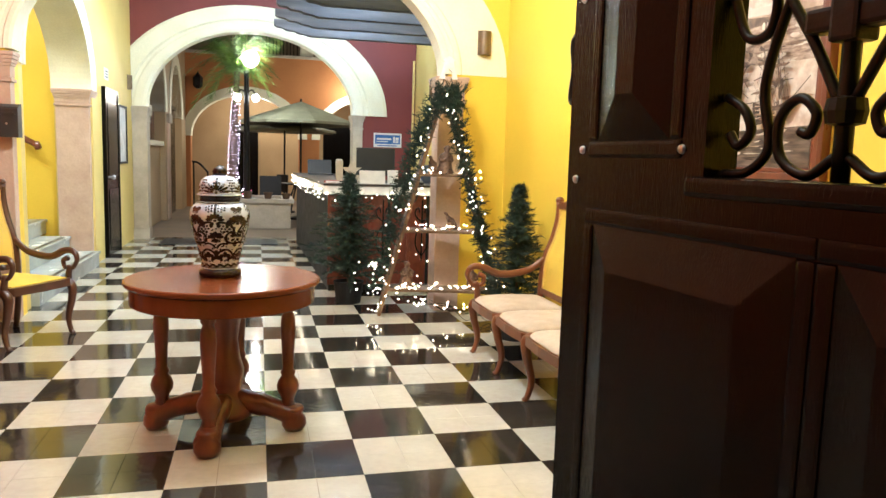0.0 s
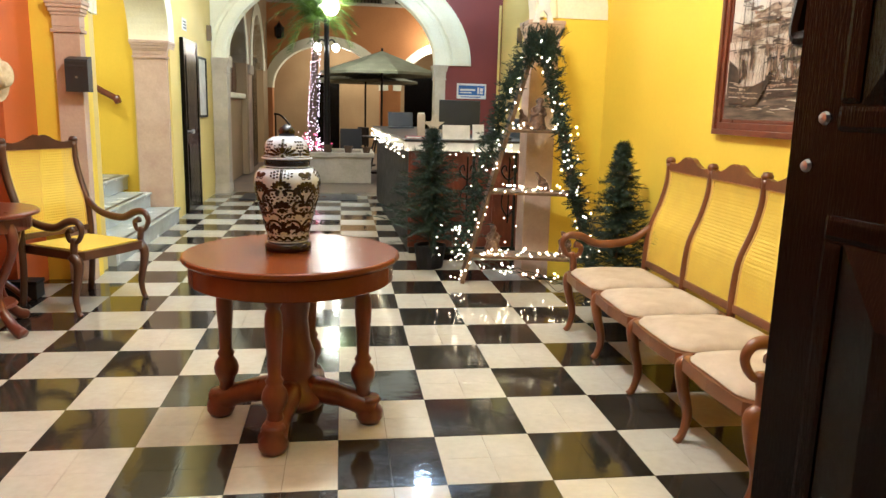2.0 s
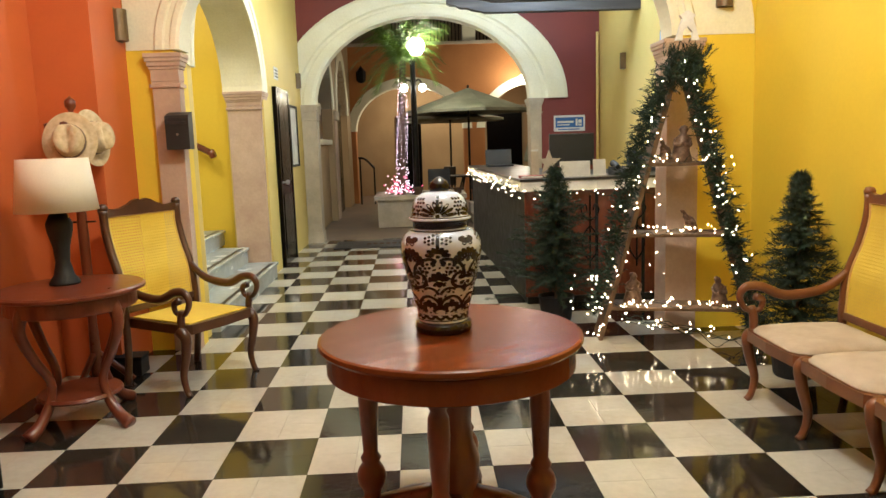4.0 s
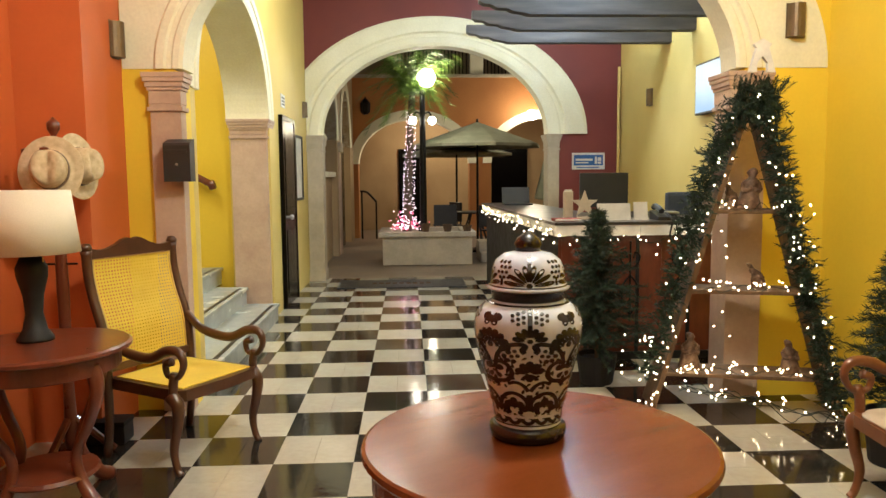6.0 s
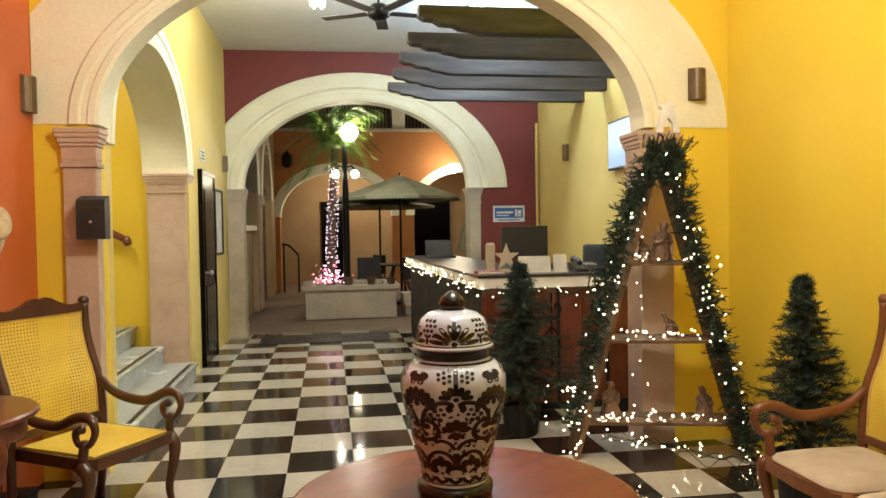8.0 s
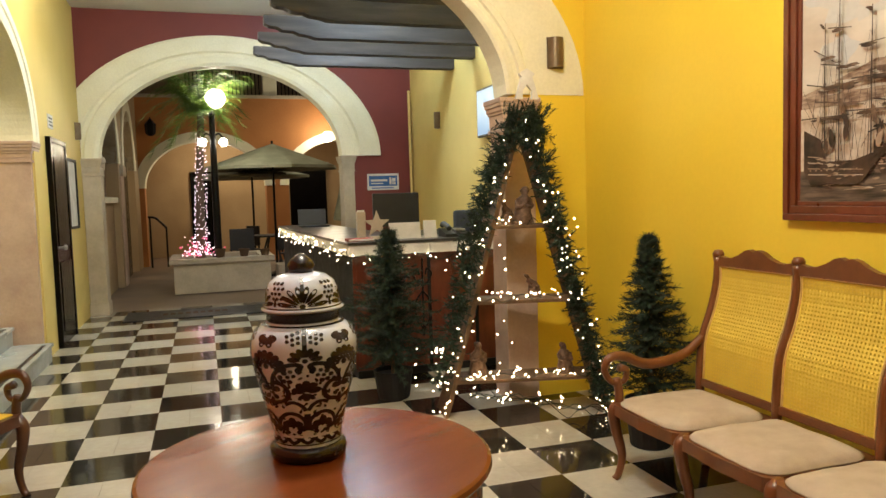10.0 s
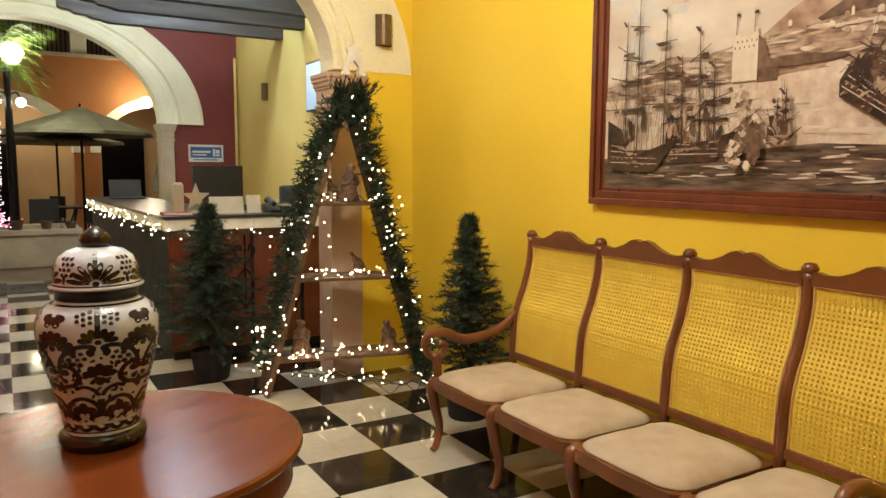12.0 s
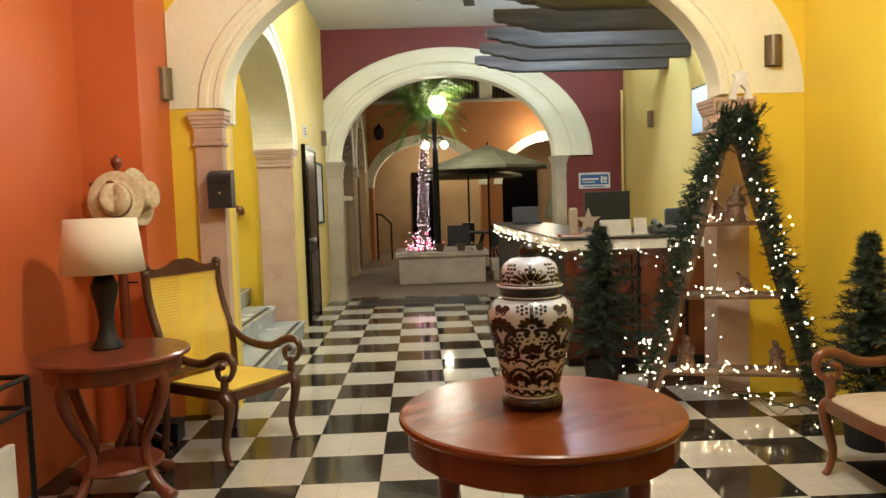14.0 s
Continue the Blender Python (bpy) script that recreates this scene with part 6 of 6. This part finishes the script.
mt = thing("door_mat", pose(0.2, 7.8, 0.001), "dark mat with worn lettering at the courtyard arch", "mat", "door mats")
part("mat", abox(-0.84, -0.38, 0, 0.84, 0.36, 0.008, 0.003), M_PLASTIC, mt)
for k in range(9):
    part("print_bar", abox(-0.4 + 0.09 * k, -0.08, 0.0081, -0.34 + 0.09 * k, 0.08, 0.0092), M_BARK, mt)

mt = thing("door_mat", pose(0.42, -1.55, 0.001), "dark brown entrance mat with pale lettering", "mat", "door mats")
part("mat", abox(-0.75, -0.5, 0, 0.75, 0.5, 0.008, 0.003), M_MAT, mt)


def lettering(text, m, size, material, parent, name="lettering"):
    cu = bpy.data.curves.new(name, "FONT")
    cu.body, cu.size, cu.extrude, cu.align_x, cu.align_y = text, size, 0.0008, "CENTER", "CENTER"
    tmp = bpy.data.objects.new("tmp", cu)
    me = bpy.data.meshes.new_from_object(tmp)
    bpy.data.objects.remove(tmp)
    me.materials.append(material)
    ob = new(name, me)
    ob.parent = parent
    ob.matrix_local = m
    return ob


lettering("HOTEL", pose(0.36, 0.33, 0.0092), 0.1, M_PALESTONE, mt)
part("print_bar", abox(-0.1, 0.235, 0.0081, 0.62, 0.243, 0.0092), M_PALESTONE, mt)

# things on the desk
TOPZ = 1.075
for x0, w, h in ((1.88, 0.26, 0.13), (2.09, 0.11, 0.14)):
    s = thing("paper_holder", pose(x0, 3.62, TOPZ), "white card holder standing on the desk", "card holder", "card holders")
    part("card", abox(-w / 2, -0.004, 0, w / 2, 0.004, h, 0.002, pose(0, 0, 0, -10)), M_PAPER, s)
    part("foot", abox(-w / 2, -0.02, 0, w / 2, 0.05, 0.006), M_PAPER, s)
mo = thing("computer_monitor", pose(2.06, 4.6, TOPZ), "black computer monitor on the desk", "monitor")
part("panel", abox(-0.22, -0.02, 0.06, 0.22, 0.02, 0.37, 0.008), M_PLASTIC, mo)
part("stand", abox(-0.1, -0.06, 0, 0.1, 0.06, 0.012, 0.003), M_PLASTIC, mo)
part("neck", abox(-0.03, 0.015, 0.01, 0.03, 0.035, 0.15), M_PLASTIC, mo)
ws = thing("desk_shelf", pose(0, 0, 0), "dark low table behind the desk under the monitor", "shelf")
part("board", abox(1.99, 4.003, TOPZ - 0.03, 3.24, 5.0, TOPZ - 0.001), M_BLACK, ws)
part("side", abox(3.2, 4.05, 0, 3.24, 4.95, TOPZ - 0.03), M_BLACK, ws)
ph = thing("desk_telephone", pose(2.29, 3.62, TOPZ), "black desk telephone with a hanging cord", "telephone")
part("base", prism([(-0.1, 0), (0.1, 0), (0.1, 0.07), (-0.1, 0.025)], lambda u, v, d: (d - 0.1, u, v), 0.2), M_PLASTIC, ph)
part("handset", tube(curve_points([(-0.07, -0.09, 0.07), (-0.07, -0.05, 0.085), (-0.07, 0.05, 0.105), (-0.07, 0.09, 0.09)], 4), 0.022, 8), M_PLASTIC, ph)
part("keypad", abox(0.0, -0.06, 0.05, 0.08, 0.05, 0.062, 0.002), M_STEEL, ph)
part("cord", tube(curve_points([(-0.05, -0.12, 0.06), (-0.03, -0.215, 0.01), (-0.05, -0.225, -0.1), (-0.02, -0.225, -0.16), (0.01, -0.225, -0.09), (0.0, -0.16, 0.01)], 6), 0.007, 6), M_PLASTIC, ph)
st = thing("star_ornament", pose(1.68, 3.75, TOPZ), "pale star-shaped ornament on the desk", "ornament")
pts = []
for k in range(10):
    r, a = (0.11 if k % 2 == 0 else 0.045), math.pi / 2 + math.pi * k / 5
    pts.append((r * math.cos(a), 0.12 + r * math.sin(a)))
part("star", prism(pts, lambda u, v, d: (u, d - 0.008, v), 0.016), M_PALESTONE, st)
part("foot", abox(-0.06, -0.03, 0, 0.06, 0.03, 0.025, 0.004), M_PALESTONE, st)
tw = thing("letter_holder", pose(1.57, 3.85, TOPZ), "tall pale holder for leaflets on the desk", "leaflet holder")
part("box", abox(-0.035, -0.03, 0, 0.035, 0.03, 0.22, 0.004), M_PALESTONE, tw)
part("leaflet", abox(-0.03, -0.006, 0.15, 0.03, 0.006, 0.235), M_PAPER, tw)
rd = thing("red_book", pose(1.5, 3.6, TOPZ), "red book lying on the desk", "book")
part("cover", abox(-0.1, -0.07, 0, 0.1, 0.07, 0.022, 0.003), mat("red_cover", (0.35, 0.04, 0.03), 0.5), rd)
part("pages", abox(-0.096, -0.072, 0.004, 0.102, 0.066, 0.018), M_PAPER, rd)
ch = thing("office_chair", pose(2.75, 4.35, 0), "blue-grey office chair behind the desk", "chair")
part("backrest", abox(-0.21, -0.04, 0.75, 0.21, 0.04, 1.27, 0.03), mat("blue_grey_cloth", (0.06, 0.075, 0.11), 0.9), ch)
part("pole", tube([(0, 0, 0.05), (0, 0, 0.75)], 0.03, 10), M_PLASTIC, ch)
part("base", lathe([(0.28, 0), (0.28, 0.03), (0.05, 0.08), (0, 0.08)], 10), M_PLASTIC, ch)
lp = thing("laptop", pose(1.62, 6.9, TOPZ), "black laptop open on the far end of the desk", "laptop")
part("base", abox(-0.17, -0.12, 0, 0.17, 0.12, 0.018, 0.004), M_PLASTIC, lp)
part("lid", abox(-0.17, 0.11, 0.018, 0.17, 0.12, 0.24, 0.003, pose(0, 0, 0, -12)), M_PLASTIC, lp)

# lights along the desk edge
rnd = random.Random(9)
fl = thing("desk_fairy_lights", pose(0, 0, 0), "warm fairy lights draped along the desk edge", "fairy lights")
pl, pts = [], []
for k in range(70):
    y = 3.42 + 4.2 * k / 69
    z = 0.985 + 0.035 * math.sin(k * 0.9) + rnd.gauss(0, 0.012)
    pts.append((1.37 - 0.0255 * (y - 3.42), y, z))
    for q in range(1):
        pl.append((1.355 - 0.0255 * (y - 3.42) + rnd.gauss(0, 0.012), y + rnd.gauss(0, 0.03), z + rnd.gauss(0, 0.03)))
part("wire", tube(pts, 0.003, 5), M_WIRE, fl)
pts = []
for k in range(26):
    x = 1.38 + 1.3 * k / 25
    z = 0.945 + 0.03 * math.sin(k * 0.8)
    pts.append((x, 3.405, z))
    pl.append((x + rnd.gauss(0, 0.02), 3.39, z + rnd.gauss(0, 0.03)))
part("wire", tube(pts, 0.003, 5), M_WIRE, fl)
bulbs("bulbs", pl, 0.0049, M_BULB, fl, rnd)

# ---- floor tiles ----


def tile_mesh(name, material):
    bm = bmesh.new()
    for i in (0, 1):
        for j in (0, 1):
            x0, y0 = i * 0.2 + 0.0003, j * 0.2 + 0.0003
            x1, y1 = x0 + 0.1994, y0 + 0.1994
            lo = [bm.verts.new(c) for c in ((x0, y0, -0.006), (x1, y0, -0.006), (x1, y1, -0.006), (x0, y1, -0.006))]
            e = 0.0006
            hi = [bm.verts.new(c) for c in ((x0 + e, y0 + e, 0), (x1 - e, y0 + e, 0), (x1 - e, y1 - e, 0), (x0 + e, y1 - e, 0))]
            bm.faces.new(hi)
            for k in range(4):
                bm.faces.new((lo[k], lo[(k + 1) % 4], hi[(k + 1) % 4], hi[k]))
    me = bpy.data.meshes.new(name)
    bm.to_mesh(me)
    bm.free()
    me.materials.append(material)
    return me


WT, BT = tile_mesh("white_tile", M_WTILE), tile_mesh("black_tile", M_BTILE)
tiles = thing("floor_tiles", pose(0, 0, 0), "polished black and white chequered floor tiles", "floor", "", "structure")
rest = {0: ([], []), 1: ([], [])}
rnd = random.Random(2)
for j in range(-10, 21):
    for i in range(-5, 9):
        x, y = 0.4 * i, 0.4 * j
        if x > 2.85 and y < 2.4 or (x < -1.3 and y > 2.9) or (y > 8.05) or (x > 2.85 and y < 3.2):
            continue
        white = (i + j) % 2 == 1
        if -8 <= j <= 14 or i < 4 and j <= 18:
            ob = new("tile", WT if white else BT)
            ob.parent = tiles
            ob.location = (x, y, rnd.uniform(-0.0006, 0.0004))
            ob.rotation_euler = (rnd.gauss(0, 0.0008), rnd.gauss(0, 0.0008), 0)
        else:
            vs, fs = rest[int(white)]
            b = len(vs)
            vs += [(x + 0.001, y + 0.001, 0), (x + 0.399, y + 0.001, 0), (x + 0.399, y + 0.399, 0), (x + 0.001, y + 0.399, 0)]
            fs.append((b, b + 1, b + 2, b + 3))
for k, (vs, fs) in rest.items():
    me = bpy.data.meshes.new("far_tiles")
    me.from_pydata(vs, [], fs)
    me.materials.append(M_WTILE if k else M_BTILE)
    ob = new("far_tiles", me)
    ob.parent = tiles
    ob["kind"] = "stuff"
